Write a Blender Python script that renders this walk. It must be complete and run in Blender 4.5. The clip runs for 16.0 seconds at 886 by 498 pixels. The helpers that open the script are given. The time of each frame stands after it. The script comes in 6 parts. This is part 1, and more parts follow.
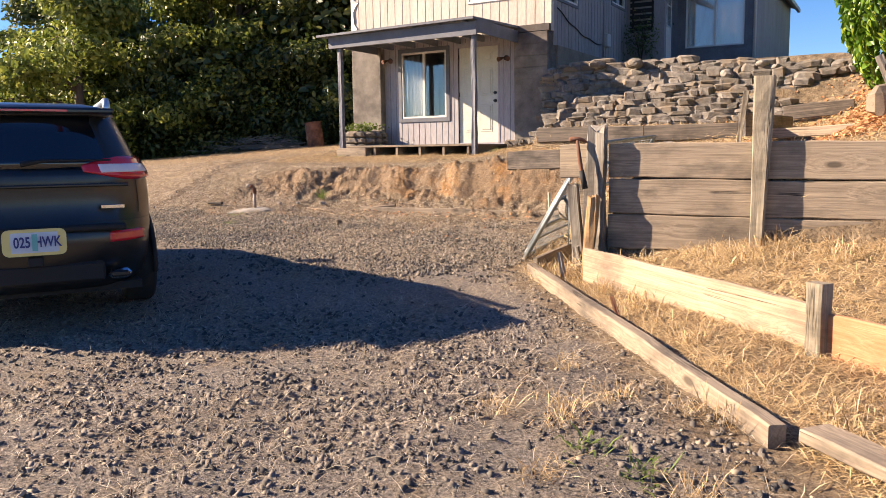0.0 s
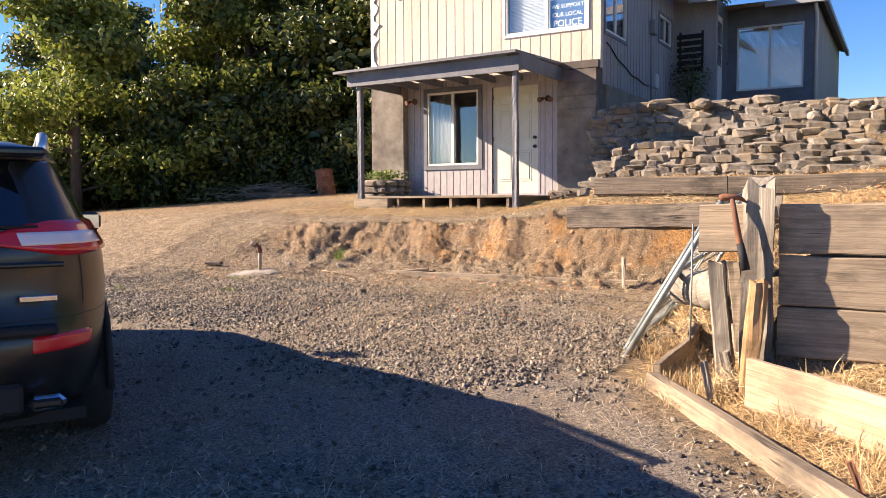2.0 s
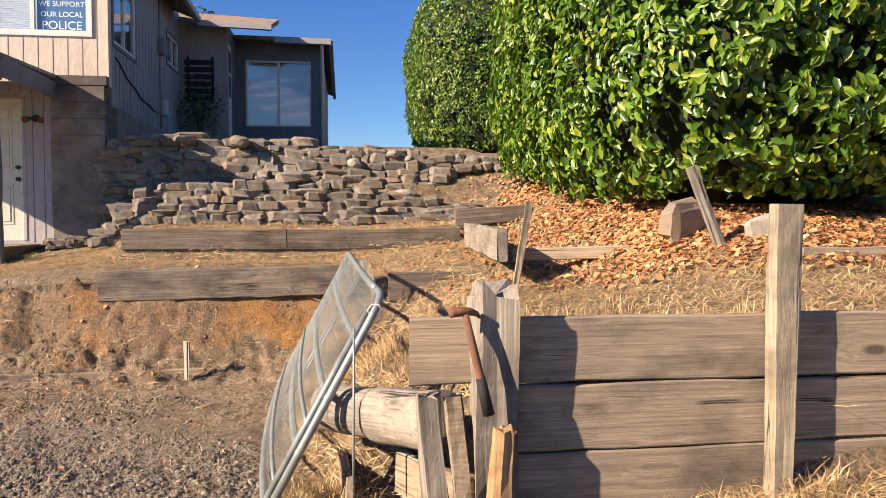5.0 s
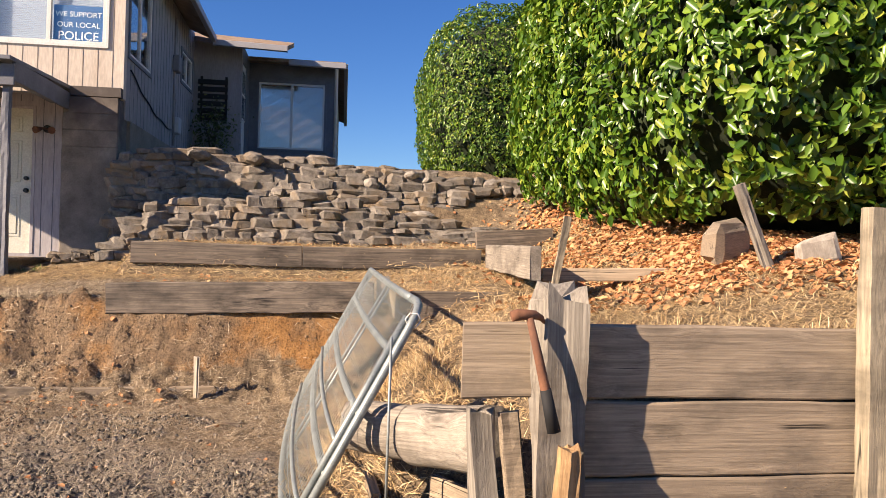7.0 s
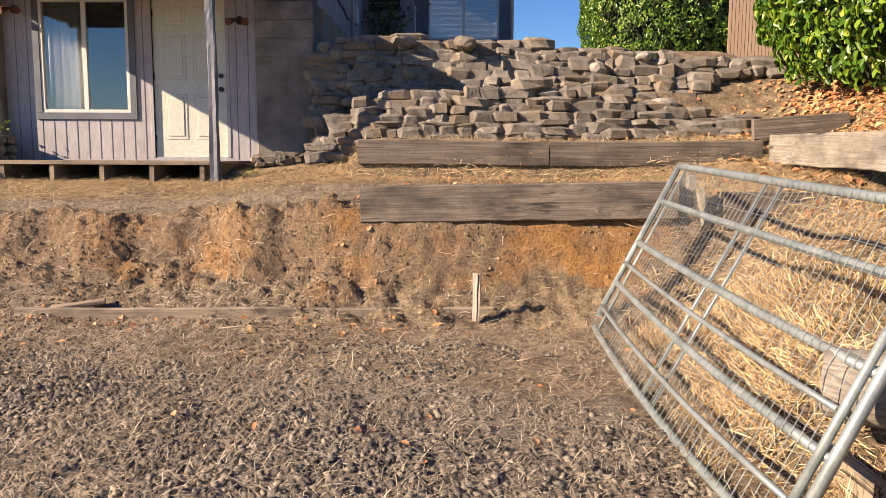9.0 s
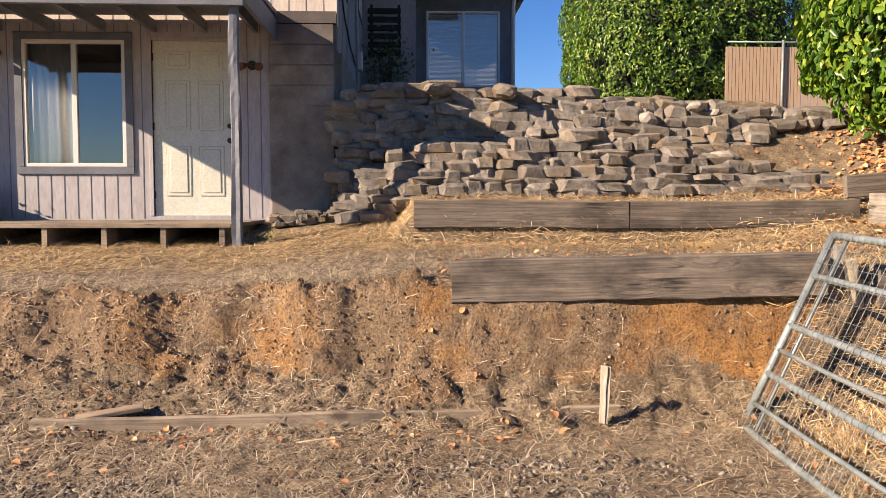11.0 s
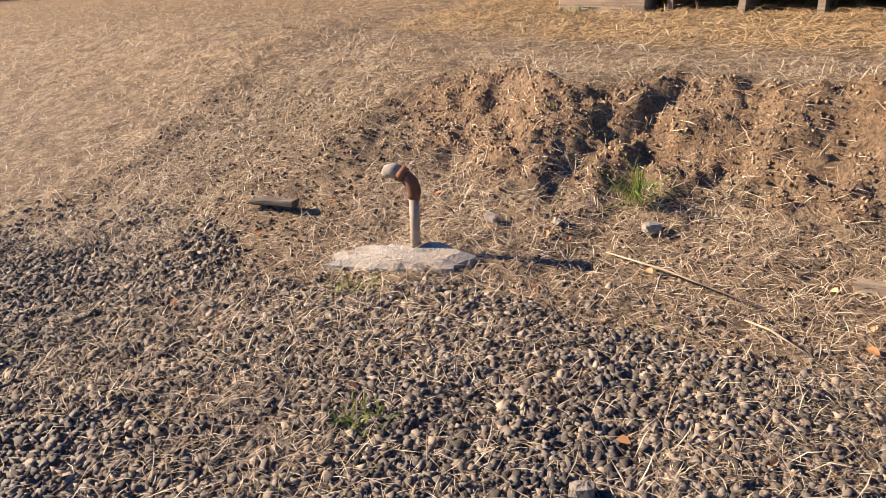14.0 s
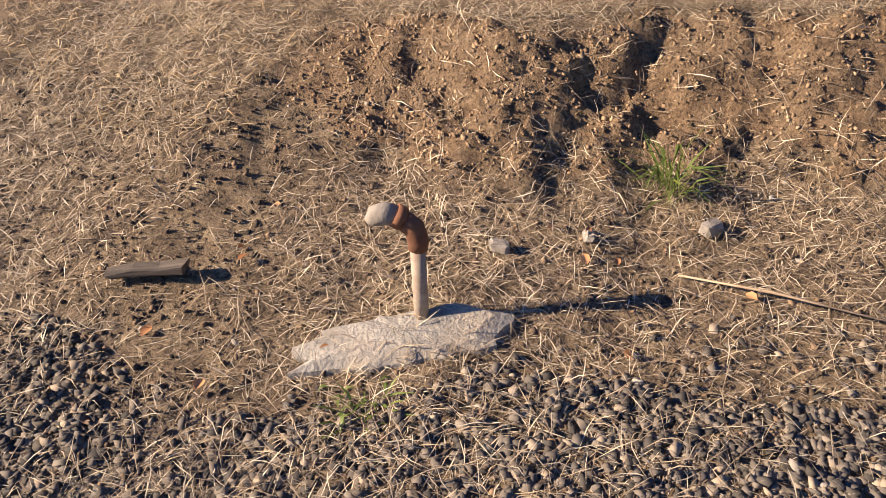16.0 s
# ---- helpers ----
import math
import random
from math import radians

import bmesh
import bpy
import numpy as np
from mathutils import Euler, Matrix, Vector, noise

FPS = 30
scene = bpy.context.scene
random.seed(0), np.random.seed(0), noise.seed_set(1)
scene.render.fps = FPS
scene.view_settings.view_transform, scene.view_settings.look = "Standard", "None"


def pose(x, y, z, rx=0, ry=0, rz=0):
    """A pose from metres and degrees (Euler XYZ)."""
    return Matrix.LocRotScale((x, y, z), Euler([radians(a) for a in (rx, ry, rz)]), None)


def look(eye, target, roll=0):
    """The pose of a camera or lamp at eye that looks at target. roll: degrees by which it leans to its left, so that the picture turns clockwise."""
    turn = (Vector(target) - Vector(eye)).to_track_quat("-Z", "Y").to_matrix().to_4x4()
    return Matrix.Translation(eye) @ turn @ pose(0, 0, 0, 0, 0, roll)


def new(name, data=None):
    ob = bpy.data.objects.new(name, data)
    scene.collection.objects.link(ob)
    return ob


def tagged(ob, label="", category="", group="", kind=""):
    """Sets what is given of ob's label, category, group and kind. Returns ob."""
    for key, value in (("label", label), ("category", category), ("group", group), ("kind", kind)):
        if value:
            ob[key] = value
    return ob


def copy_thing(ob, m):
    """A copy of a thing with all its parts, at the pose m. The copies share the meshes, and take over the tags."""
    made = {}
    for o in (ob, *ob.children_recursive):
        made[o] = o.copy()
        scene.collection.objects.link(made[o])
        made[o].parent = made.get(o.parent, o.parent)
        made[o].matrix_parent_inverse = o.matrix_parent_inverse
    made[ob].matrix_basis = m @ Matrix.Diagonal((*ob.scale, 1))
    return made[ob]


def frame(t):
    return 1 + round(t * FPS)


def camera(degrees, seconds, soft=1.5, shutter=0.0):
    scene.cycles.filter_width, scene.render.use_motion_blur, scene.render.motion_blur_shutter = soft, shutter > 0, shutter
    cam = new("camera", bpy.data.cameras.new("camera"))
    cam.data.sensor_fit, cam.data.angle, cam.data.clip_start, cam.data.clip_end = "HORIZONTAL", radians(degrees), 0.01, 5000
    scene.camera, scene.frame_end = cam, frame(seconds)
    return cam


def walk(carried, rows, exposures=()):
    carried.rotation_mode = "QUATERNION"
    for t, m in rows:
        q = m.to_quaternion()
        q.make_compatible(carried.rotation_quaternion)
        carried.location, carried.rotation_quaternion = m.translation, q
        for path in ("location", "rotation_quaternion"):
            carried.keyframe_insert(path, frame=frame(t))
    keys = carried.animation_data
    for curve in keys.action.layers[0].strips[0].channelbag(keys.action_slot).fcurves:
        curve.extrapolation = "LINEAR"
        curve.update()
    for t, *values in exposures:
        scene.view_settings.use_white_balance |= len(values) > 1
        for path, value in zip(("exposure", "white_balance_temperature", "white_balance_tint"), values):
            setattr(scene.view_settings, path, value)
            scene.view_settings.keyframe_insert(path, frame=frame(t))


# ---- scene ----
cam = camera(59.6, 16.0, soft=0.7)
PATH = [
    (0, (-0.162, 0.748, 1.495), (-1.169, 2.458, 1.251), -0.7),
    (0.5, (-0.518, 1.07, 1.564), (-1.517, 2.785, 1.319), -0.5),
    (1, (-0.855, 1.47, 1.605), (-1.878, 3.176, 1.394), -0.3),
    (1.5, (-1.285, 1.849, 1.609), (-2.318, 3.558, 1.485), -0.4),
    (2, (-1.681, 2.317, 1.593), (-2.702, 4.032, 1.469), -0.3),
    (2.5, (-2.112, 2.769, 1.605), (-2.973, 4.57, 1.481), 0.4),
    (3, (-2.458, 3.228, 1.66), (-2.849, 5.186, 1.544), 0.8),
    (3.5, (-2.717, 3.616, 1.741), (-2.743, 5.612, 1.627), 0.3),
    (4, (-2.947, 3.801, 1.835), (-2.821, 5.794, 1.731), 0.1),
    (4.5, (-3.019, 3.913, 1.97), (-2.794, 5.896, 1.838), -0.3),
    (5, (-3.045, 3.929, 1.975), (-2.789, 5.911, 1.907), -0.1),
    (5.2, (-3.052, 3.928, 1.975), (-2.79, 5.91, 2.015), 0.2),
    (7.3, (-3.321, 4.435, 1.755), (-3.071, 6.42, 1.768), 1.6),
    (7.5, (-3.406, 4.549, 1.73), (-3.16, 6.534, 1.704), 1.8),
    (8, (-3.812, 4.825, 1.733), (-3.618, 6.81, 1.59), 1.7),
    (8.5, (-4.197, 5.161, 1.676), (-4.126, 7.146, 1.441), 1.0),
    (9, (-4.547, 5.572, 1.742), (-4.59, 7.558, 1.507), 0.3),
    (9.2, (-4.718, 5.674, 1.759), (-4.761, 7.662, 1.541), -0.1),
    (11.3, (-5.639, 6.604, 1.893), (-5.547, 8.599, 1.774), 0.1),
    (11.5, (-5.684, 6.626, 1.882), (-5.686, 8.622, 1.746), -0.0),
    (12, (-5.862, 6.665, 1.867), (-6.336, 8.585, 1.563), -0.5),
    (12.5, (-6.144, 6.88, 1.898), (-7.004, 8.65, 1.538), -0.9),
    (13, (-6.535, 7.076, 1.858), (-7.522, 8.764, 1.441), 0.5),
    (13.5, (-6.987, 7.297, 1.923), (-8.048, 8.92, 1.433), 0.1),
    (14, (-7.49, 7.628, 1.938), (-8.54, 9.174, 1.224), -1.6),
    (14.5, (-7.96, 7.784, 1.969), (-8.849, 9.386, 1.166), -2.4),
    (15, (-8.335, 7.958, 1.958), (-9.145, 9.624, 1.203), -2.6),
    (15.5, (-8.684, 8.215, 1.968), (-9.408, 9.89, 1.15), -2.6),
    (16, (-8.986, 8.418, 1.982), (-9.399, 10.134, 1.039), -2.6),
]
walk(cam, [(t, look(eye, target, roll)) for t, eye, target, roll in PATH], exposures=[(0.0, 1.70), (2.7, 1.88), (4.5, 1.38), (9.0, 1.37), (12.5, 1.40), (14.0, 1.48), (16.0, 1.27)])
# ---------------------------------------------------------------- light
SUN_TO = Vector((1.0, 0.40, -0.54)).normalized()
sun = new("sun", bpy.data.lights.new("sun", "SUN"))
sun.data.energy, sun.data.angle, sun.data.color = 5.0, radians(0.55), (1.0, 0.78, 0.58)
sun.matrix_world = look((-30, -12, 14), Vector((-30, -12, 14)) + SUN_TO)
tagged(sun, kind="structure")
world = bpy.data.worlds.new("world")
scene.world = world
world.use_nodes = True
wn = world.node_tree
sky = wn.nodes.new("ShaderNodeTexSky")
sky.sky_type, sky.sun_disc = "NISHITA", False
sky.sun_elevation = math.asin(-SUN_TO.z)
sky.sun_rotation = math.atan2(-SUN_TO.x, -SUN_TO.y)
sky.air_density, sky.dust_density, sky.ozone_density = 1.0, 0.0, 5.0
deep = wn.nodes.new("ShaderNodeHueSaturation")
deep.inputs["Saturation"].default_value, deep.inputs["Hue"].default_value = 1.2, 0.515
wn.links.new(sky.outputs[0], deep.inputs["Color"])
wn.links.new(deep.outputs[0], wn.nodes["Background"].inputs[0])
wn.nodes["Background"].inputs[1].default_value = 0.057

# ---------------------------------------------------------------- materials
def ramp(nt, fac, stops):
    r = nt.nodes.new("ShaderNodeValToRGB")
    while len(r.color_ramp.elements) < len(stops):
        r.color_ramp.elements.new(0.5)
    for e, (p, c) in zip(r.color_ramp.elements, stops):
        e.position, e.color = p, (*c, 1)
    nt.links.new(fac, r.inputs[0])
    return r.outputs[0]


def noise_tex(nt, vec, scale, detail=6, rough=0.6, dist=0.0):
    n = nt.nodes.new("ShaderNodeTexNoise")
    n.inputs["Scale"].default_value, n.inputs["Detail"].default_value = scale, detail
    n.inputs["Roughness"].default_value, n.inputs["Distortion"].default_value = rough, dist
    if vec:
        nt.links.new(vec, n.inputs["Vector"])
    return n.outputs[0]


def mixc(nt, fac, a, b, mode="MIX"):
    m = nt.nodes.new("ShaderNodeMix")
    m.data_type, m.blend_type = "RGBA", mode
    for sock, v in ((m.inputs[0], fac), (m.inputs[6], a), (m.inputs[7], b)):
        if isinstance(v, (int, float)):
            sock.default_value = v
        elif isinstance(v, tuple):
            sock.default_value = (*v, 1)
        else:
            nt.links.new(v, sock)
    return m.outputs[2]


def coords(nt, stretch=(1, 1, 1), world_space=False):
    m = nt.nodes.new("ShaderNodeMapping")
    m.inputs["Scale"].default_value = stretch
    if world_space:
        g = nt.nodes.new("ShaderNodeNewGeometry")
        nt.links.new(g.outputs["Position"], m.inputs[0])
    else:
        t = nt.nodes.new("ShaderNodeTexCoord")
        nt.links.new(t.outputs["Object"], m.inputs[0])
    return m.outputs[0]


def bumped(nt, bsdf, height, strength, dist):
    b = nt.nodes.new("ShaderNodeBump")
    b.inputs["Strength"].default_value, b.inputs["Distance"].default_value = strength, dist
    nt.links.new(height, b.inputs["Height"])
    nt.links.new(b.outputs[0], bsdf.inputs["Normal"])


def base(name, rough=0.8, metal=0.0, color=(0.5, 0.5, 0.5)):
    m = bpy.data.materials.new(name)
    m.use_nodes = True
    b = m.node_tree.nodes["Principled BSDF"]
    b.inputs["Roughness"].default_value, b.inputs["Metallic"].default_value = rough, metal
    b.inputs["Base Color"].default_value = (*color, 1)
    return m, m.node_tree, b


def mottled(name, dark, light, scale=6.0, rough=0.85, bump=0.3, dist=0.01, fine=60.0, stretch=(1, 1, 1), rnd=0.0, metal=0.0, world_space=False, stain=None):
    """Two scales of noise between two colours, with relief; rnd varies the value from piece to piece."""
    m, nt, b = base(name, rough, metal)
    v = coords(nt, stretch, world_space)
    n1, n2 = noise_tex(nt, v, scale), noise_tex(nt, v, fine)
    c = ramp(nt, n1, ((0.3, dark), (0.7, light)))
    c = mixc(nt, 0.55, c, ramp(nt, n2, ((0.25, (0.45, 0.45, 0.45)), (0.75, (1, 1, 1)))), "MULTIPLY")
    if stain:
        s = noise_tex(nt, v, scale * 0.35, 4)
        c = mixc(nt, ramp(nt, s, ((0.5, (0, 0, 0)), (0.68, (1, 1, 1)))), c, stain)
    if rnd:
        o = nt.nodes.new("ShaderNodeObjectInfo")
        c = mixc(nt, 1.0, c, ramp(nt, o.outputs["Random"], ((0, (1 - rnd,) * 3), (1, (1, 1, 1)))), "MULTIPLY")
    nt.links.new(c, b.inputs["Base Color"])
    bumped(nt, b, n2, bump, dist)
    return m


def wood(name, dark, light, along=0, rnd=0.15, bump=0.4, stain=None, rough=0.85, grain=85.0, knots=0.5):
    """Weathered sawn timber: grain, drying cracks, knots and stains along one local axis."""
    m, nt, b = base(name, rough)
    o = nt.nodes.new("ShaderNodeObjectInfo")
    comb = nt.nodes.new("ShaderNodeMath")
    comb.operation, comb.inputs[1].default_value = "MULTIPLY", 37.0
    nt.links.new(o.outputs["Random"], comb.inputs[0])

    def shifted(stretch):
        st = [stretch[1]] * 3
        st[along] = stretch[0]
        add = nt.nodes.new("ShaderNodeVectorMath")
        add.operation = "ADD"
        nt.links.new(coords(nt, tuple(st)), add.inputs[0])
        nt.links.new(comb.outputs[0], add.inputs[1])
        return add.outputs[0]
    # knots: a sparse cell pattern that also bends the grain
    cell = nt.nodes.new("ShaderNodeTexVoronoi")
    cell.inputs["Scale"].default_value = 1.0
    nt.links.new(shifted((1.7, 4.2)), cell.inputs["Vector"])
    knot = ramp(nt, cell.outputs["Distance"], ((0.07, (1, 1, 1)), (0.13, (0, 0, 0))))
    v = shifted((grain * 0.02, grain))
    bend = nt.nodes.new("ShaderNodeVectorMath")
    bend.operation = "MULTIPLY_ADD"
    bend.inputs[1].default_value = (3.0, 3.0, 3.0)
    nt.links.new(ramp(nt, cell.outputs["Distance"], ((0.05, (1, 1, 1)), (0.4, (0, 0, 0)))), bend.inputs[0])
    nt.links.new(v, bend.inputs[2])
    v = bend.outputs[0]
    g1, g2 = noise_tex(nt, v, 0.8, 8, 0.65, 0.5), noise_tex(nt, v, 3.6, 6, 0.7, 0.3)
    c = ramp(nt, g1, ((0.32, dark), (0.5, tuple((a + q) / 2 for a, q in zip(dark, light))), (0.68, light)))
    c = mixc(nt, 0.32, c, ramp(nt, g2, ((0.34, (0.35, 0.32, 0.3)), (0.52, (1, 1, 1)))), "MULTIPLY")
    crack = ramp(nt, noise_tex(nt, shifted((0.55, 15.0)), 1.0, 4, 0.5, 0.35), ((0.472, (0, 0, 0)), (0.49, (1, 1, 1)), (0.51, (1, 1, 1)), (0.528, (0, 0, 0))))
    gate_n = ramp(nt, noise_tex(nt, shifted((1.3, 3.0)), 1.0, 3), ((0.56, (0, 0, 0)), (0.64, (1, 1, 1))))
    crack = mixc(nt, 1.0, crack, gate_n, "MULTIPLY")
    big = noise_tex(nt, coords(nt, (1.6, 1.6, 3.2), True), 1.0, 6, 0.65)
    c = mixc(nt, ramp(nt, big, ((0.46, (0, 0, 0)), (0.68, (0.85, 0.85, 0.85)))), c, stain or tuple(q * 0.45 for q in dark))
    few = nt.nodes.new("ShaderNodeMath")
    few.operation, few.inputs[1].default_value = "GREATER_THAN", 1.0 - knots
    sepc = nt.nodes.new("ShaderNodeSeparateColor")
    nt.links.new(cell.outputs["Color"], sepc.inputs[0])
    nt.links.new(sepc.outputs[0], few.inputs[0])
    c = mixc(nt, mixc(nt, 1.0, knot, few.outputs[0], "MULTIPLY"), c, tuple(q * 0.5 for q in dark))
    c = mixc(nt, crack, c, tuple(q * 0.16 for q in dark))
    if rnd:
        c = mixc(nt, 1.0, c, ramp(nt, o.outputs["Random"], ((0, (1 - rnd,) * 3), (1, (1, 1, 1)))), "MULTIPLY")
    nt.links.new(c, b.inputs["Base Color"])
    mixh = nt.nodes.new("ShaderNodeMath")
    mixh.operation = "ADD"
    nt.links.new(g1, mixh.inputs[0])
    nt.links.new(g2, mixh.inputs[1])
    deepen = nt.nodes.new("ShaderNodeMath")
    deepen.operation = "SUBTRACT"
    nt.links.new(mixh.outputs[0], deepen.inputs[0])
    nt.links.new(crack, deepen.inputs[1])
    bumped(nt, b, deepen.outputs[0], bump, 0.006)
    return m


def leafy(name, stops, rough=0.35, trans=0.25):
    """Leaves: colour from leaf to leaf, some light through the blade."""
    m, nt, b = base(name, rough)
    g = nt.nodes.new("ShaderNodeNewGeometry")
    c = ramp(nt, g.outputs["Random Per Island"], stops)
    c = mixc(nt, 0.5, c, ramp(nt, noise_tex(nt, coords(nt, (1, 1, 1), True), 0.6, 4), ((0.3, (0.5, 0.5, 0.45)), (0.7, (1, 1, 1)))), "MULTIPLY")
    nt.links.new(c, b.inputs["Base Color"])
    t = nt.nodes.new("ShaderNodeBsdfTranslucent")
    nt.links.new(c, t.inputs[0])
    mx = nt.nodes.new("ShaderNodeMixShader")
    mx.inputs[0].default_value = trans
    nt.links.new(b.outputs[0], mx.inputs[1])
    nt.links.new(t.outputs[0], mx.inputs[2])
    nt.links.new(mx.outputs[0], nt.nodes["Material Output"].inputs[0])
    return m


def plain(name, color, rough=0.5, metal=0.0, coat=0.0):
    m, nt, b = base(name, rough, metal, color)
    b.inputs["Coat Weight"].default_value = coat
    n = noise_tex(nt, coords(nt), 14.0)
    c = mixc(nt, 0.25, color, ramp(nt, n, ((0.3, tuple(q * 0.6 for q in color)), (0.7, color))))
    nt.links.new(c, b.inputs["Base Color"])
    return m


def ground_material():
    """Grey crushed gravel on the drive, red-brown cut earth on the bank, dry straw on the level parts."""
    m, nt, b = base("ground", 0.95)
    v = coords(nt, (1, 1, 1), True)
    at = nt.nodes.new("ShaderNodeAttribute")
    at.attribute_name = "cover"
    sep = nt.nodes.new("ShaderNodeSeparateColor")
    nt.links.new(at.outputs["Color"], sep.inputs[0])
    n_fine, n_mid, n_big = noise_tex(nt, v, 55, 8, 0.75), noise_tex(nt, v, 9, 8, 0.7), noise_tex(nt, v, 1.1, 6, 0.65)
    gravel = ramp(nt, n_fine, ((0.36, (0.055, 0.048, 0.041)), (0.5, (0.23, 0.197, 0.16)), (0.64, (0.49, 0.42, 0.34))))
    straw = ramp(nt, n_mid, ((0.28, (0.095, 0.068, 0.044)), (0.5, (0.29, 0.213, 0.13)), (0.72, (0.56, 0.435, 0.27))))
    earth = ramp(nt, n_mid, ((0.25, (0.145, 0.1, 0.062)), (0.5, (0.315, 0.218, 0.13)), (0.75, (0.475, 0.35, 0.215))))
    rust_patch = mixc(nt, 1.0, ramp(nt, noise_tex(nt, v, 1.7, 5, 0.6), ((0.45, (0, 0, 0)), (0.62, (1, 1, 1)))), sep.outputs[2], "MULTIPLY")
    earth = mixc(nt, rust_patch, earth, ramp(nt, n_mid, ((0.25, (0.26, 0.12, 0.038)), (0.75, (0.64, 0.35, 0.12)))))
    grain = ramp(nt, n_fine, ((0.38, (0.14, 0.125, 0.115)), (0.54, (1, 1, 1))))
    straw, earth = mixc(nt, 0.75, straw, grain, "MULTIPLY"), mixc(nt, 0.7, earth, grain, "MULTIPLY")

    def mask(sock, amount):
        a = nt.nodes.new("ShaderNodeMath")
        a.operation = "ADD"
        nt.links.new(sock, a.inputs[0])
        k = nt.nodes.new("ShaderNodeMath")
        k.operation, k.inputs[1].default_value = "MULTIPLY_ADD", amount
        k.inputs[2].default_value = -amount / 2
        nt.links.new(noise_tex(nt, v, 2.3, 7, 0.7), k.inputs[0])
        nt.links.new(k.outputs[0], a.inputs[1])
        return ramp(nt, a.outputs[0], ((0.38, (0, 0, 0)), (0.62, (1, 1, 1))))
    c = mixc(nt, mask(sep.outputs[0], 1.0), straw, gravel)
    c = mixc(nt, mask(sep.outputs[1], 0.8), c, earth)
    c = mixc(nt, 0.35, c, ramp(nt, n_big, ((0.3, (0.55, 0.52, 0.5)), (0.7, (1, 1, 1)))), "MULTIPLY")
    nt.links.new(c, b.inputs["Base Color"])
    bumped(nt, b, n_fine, 1.0, 0.035)
    return m


GROUND = ground_material()
OLD_BOARD = wood("old_board", (0.20, 0.156, 0.11), (0.43, 0.345, 0.245), stain=(0.085, 0.07, 0.055))
DARK_BOARD = wood("dark_board", (0.07, 0.058, 0.048), (0.27, 0.22, 0.17))
FRESH_BOARD = wood("fresh_board", (0.30, 0.215, 0.135), (0.58, 0.45, 0.31), stain=(0.17, 0.125, 0.09))
RED_BOARD = wood("red_board", (0.42, 0.19, 0.085), (0.62, 0.34, 0.18), stain=(0.34, 0.13, 0.05))
GREY_POST = wood("grey_post", (0.13, 0.115, 0.095), (0.36, 0.325, 0.27), along=2, stain=(0.1, 0.08, 0.06))
TAN_POST = wood("tan_post", (0.20, 0.17, 0.12), (0.42, 0.36, 0.26), along=2)
PALE_BOARD = wood("pale_board", (0.17, 0.146, 0.118), (0.42, 0.375, 0.31), stain=(0.09, 0.075, 0.06))
STAKE_WOOD = wood("stake_wood", (0.34, 0.2, 0.09), (0.58, 0.38, 0.19), along=2)
CREAM_SIDING = mottled("cream_siding", (0.58, 0.49, 0.40), (0.74, 0.66, 0.56), 2.5, 0.75, 0.15, 0.004, 40, (1, 1, 0.2))
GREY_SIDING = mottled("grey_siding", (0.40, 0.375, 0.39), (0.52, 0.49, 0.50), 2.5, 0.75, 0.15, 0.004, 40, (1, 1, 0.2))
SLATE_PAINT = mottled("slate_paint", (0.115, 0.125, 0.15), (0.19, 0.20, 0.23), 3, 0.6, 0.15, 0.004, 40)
# darker taupe copy of the siding, with the side walls' shade in its colour
SHADED_SIDING = mottled("shaded_siding", (0.30, 0.28, 0.285), (0.40, 0.37, 0.37), 2.5, 0.75, 0.15, 0.004, 40, (1, 1, 0.2))
CONCRETE = mottled("concrete", (0.15, 0.13, 0.11), (0.36, 0.32, 0.27), 3.0, 0.95, 0.6, 0.012, 70, stain=(0.10, 0.085, 0.075))
FOUNDATION = mottled("foundation", (0.22, 0.18, 0.14), (0.36, 0.30, 0.24), 3.0, 0.95, 0.5, 0.01, 60)
WHITE_PAINT = mottled("white_paint", (0.72, 0.70, 0.66), (0.82, 0.80, 0.77), 4, 0.5, 0.05, 0.002, 60)
DOOR_PAINT = mottled("door_paint", (0.66, 0.66, 0.56), (0.76, 0.76, 0.66), 3, 0.45, 0.05, 0.002, 50)
BLACK = plain("black", (0.012, 0.012, 0.013), 0.4)
STONE = mottled("stone", (0.13, 0.115, 0.098), (0.39, 0.345, 0.288), 9.0, 0.95, 0.9, 0.02, 38, rnd=0.4, world_space=True, stain=(0.24, 0.18, 0.115))
PALE_STONE = mottled("pale_stone", (0.27, 0.235, 0.195), (0.46, 0.42, 0.36), 6, 0.9, 0.5, 0.01, 45, (1, 1, 0.3))
GALV = mottled("galvanised_steel", (0.20, 0.235, 0.24), (0.37, 0.41, 0.41), 9, 0.5, 0.1, 0.002, 90, metal=0.4)
SHINGLE = mottled("shingle", (0.24, 0.16, 0.10), (0.42, 0.31, 0.21), 4, 0.95, 0.5, 0.01, 50)
BARK = mottled("bark", (0.05, 0.04, 0.03), (0.14, 0.11, 0.085), 8, 0.95, 0.8, 0.03, 30, (1, 1, 0.25))
RUST = mottled("rust", (0.13, 0.055, 0.03), (0.33, 0.15, 0.08), 7, 0.9, 0.4, 0.006, 60, stain=(0.05, 0.03, 0.025))
LAUREL = leafy("laurel_leaf", ((0.0, (0.035, 0.09, 0.010)), (0.5, (0.095, 0.195, 0.016)), (0.85, (0.20, 0.31, 0.028)), (1.0, (0.36, 0.40, 0.055))), 0.34, 0.22)
TREE_LEAF = leafy("tree_leaf", ((0.0, (0.03, 0.05, 0.013)), (0.6, (0.085, 0.12, 0.027)), (1.0, (0.23, 0.24, 0.06))), 0.5, 0.28)
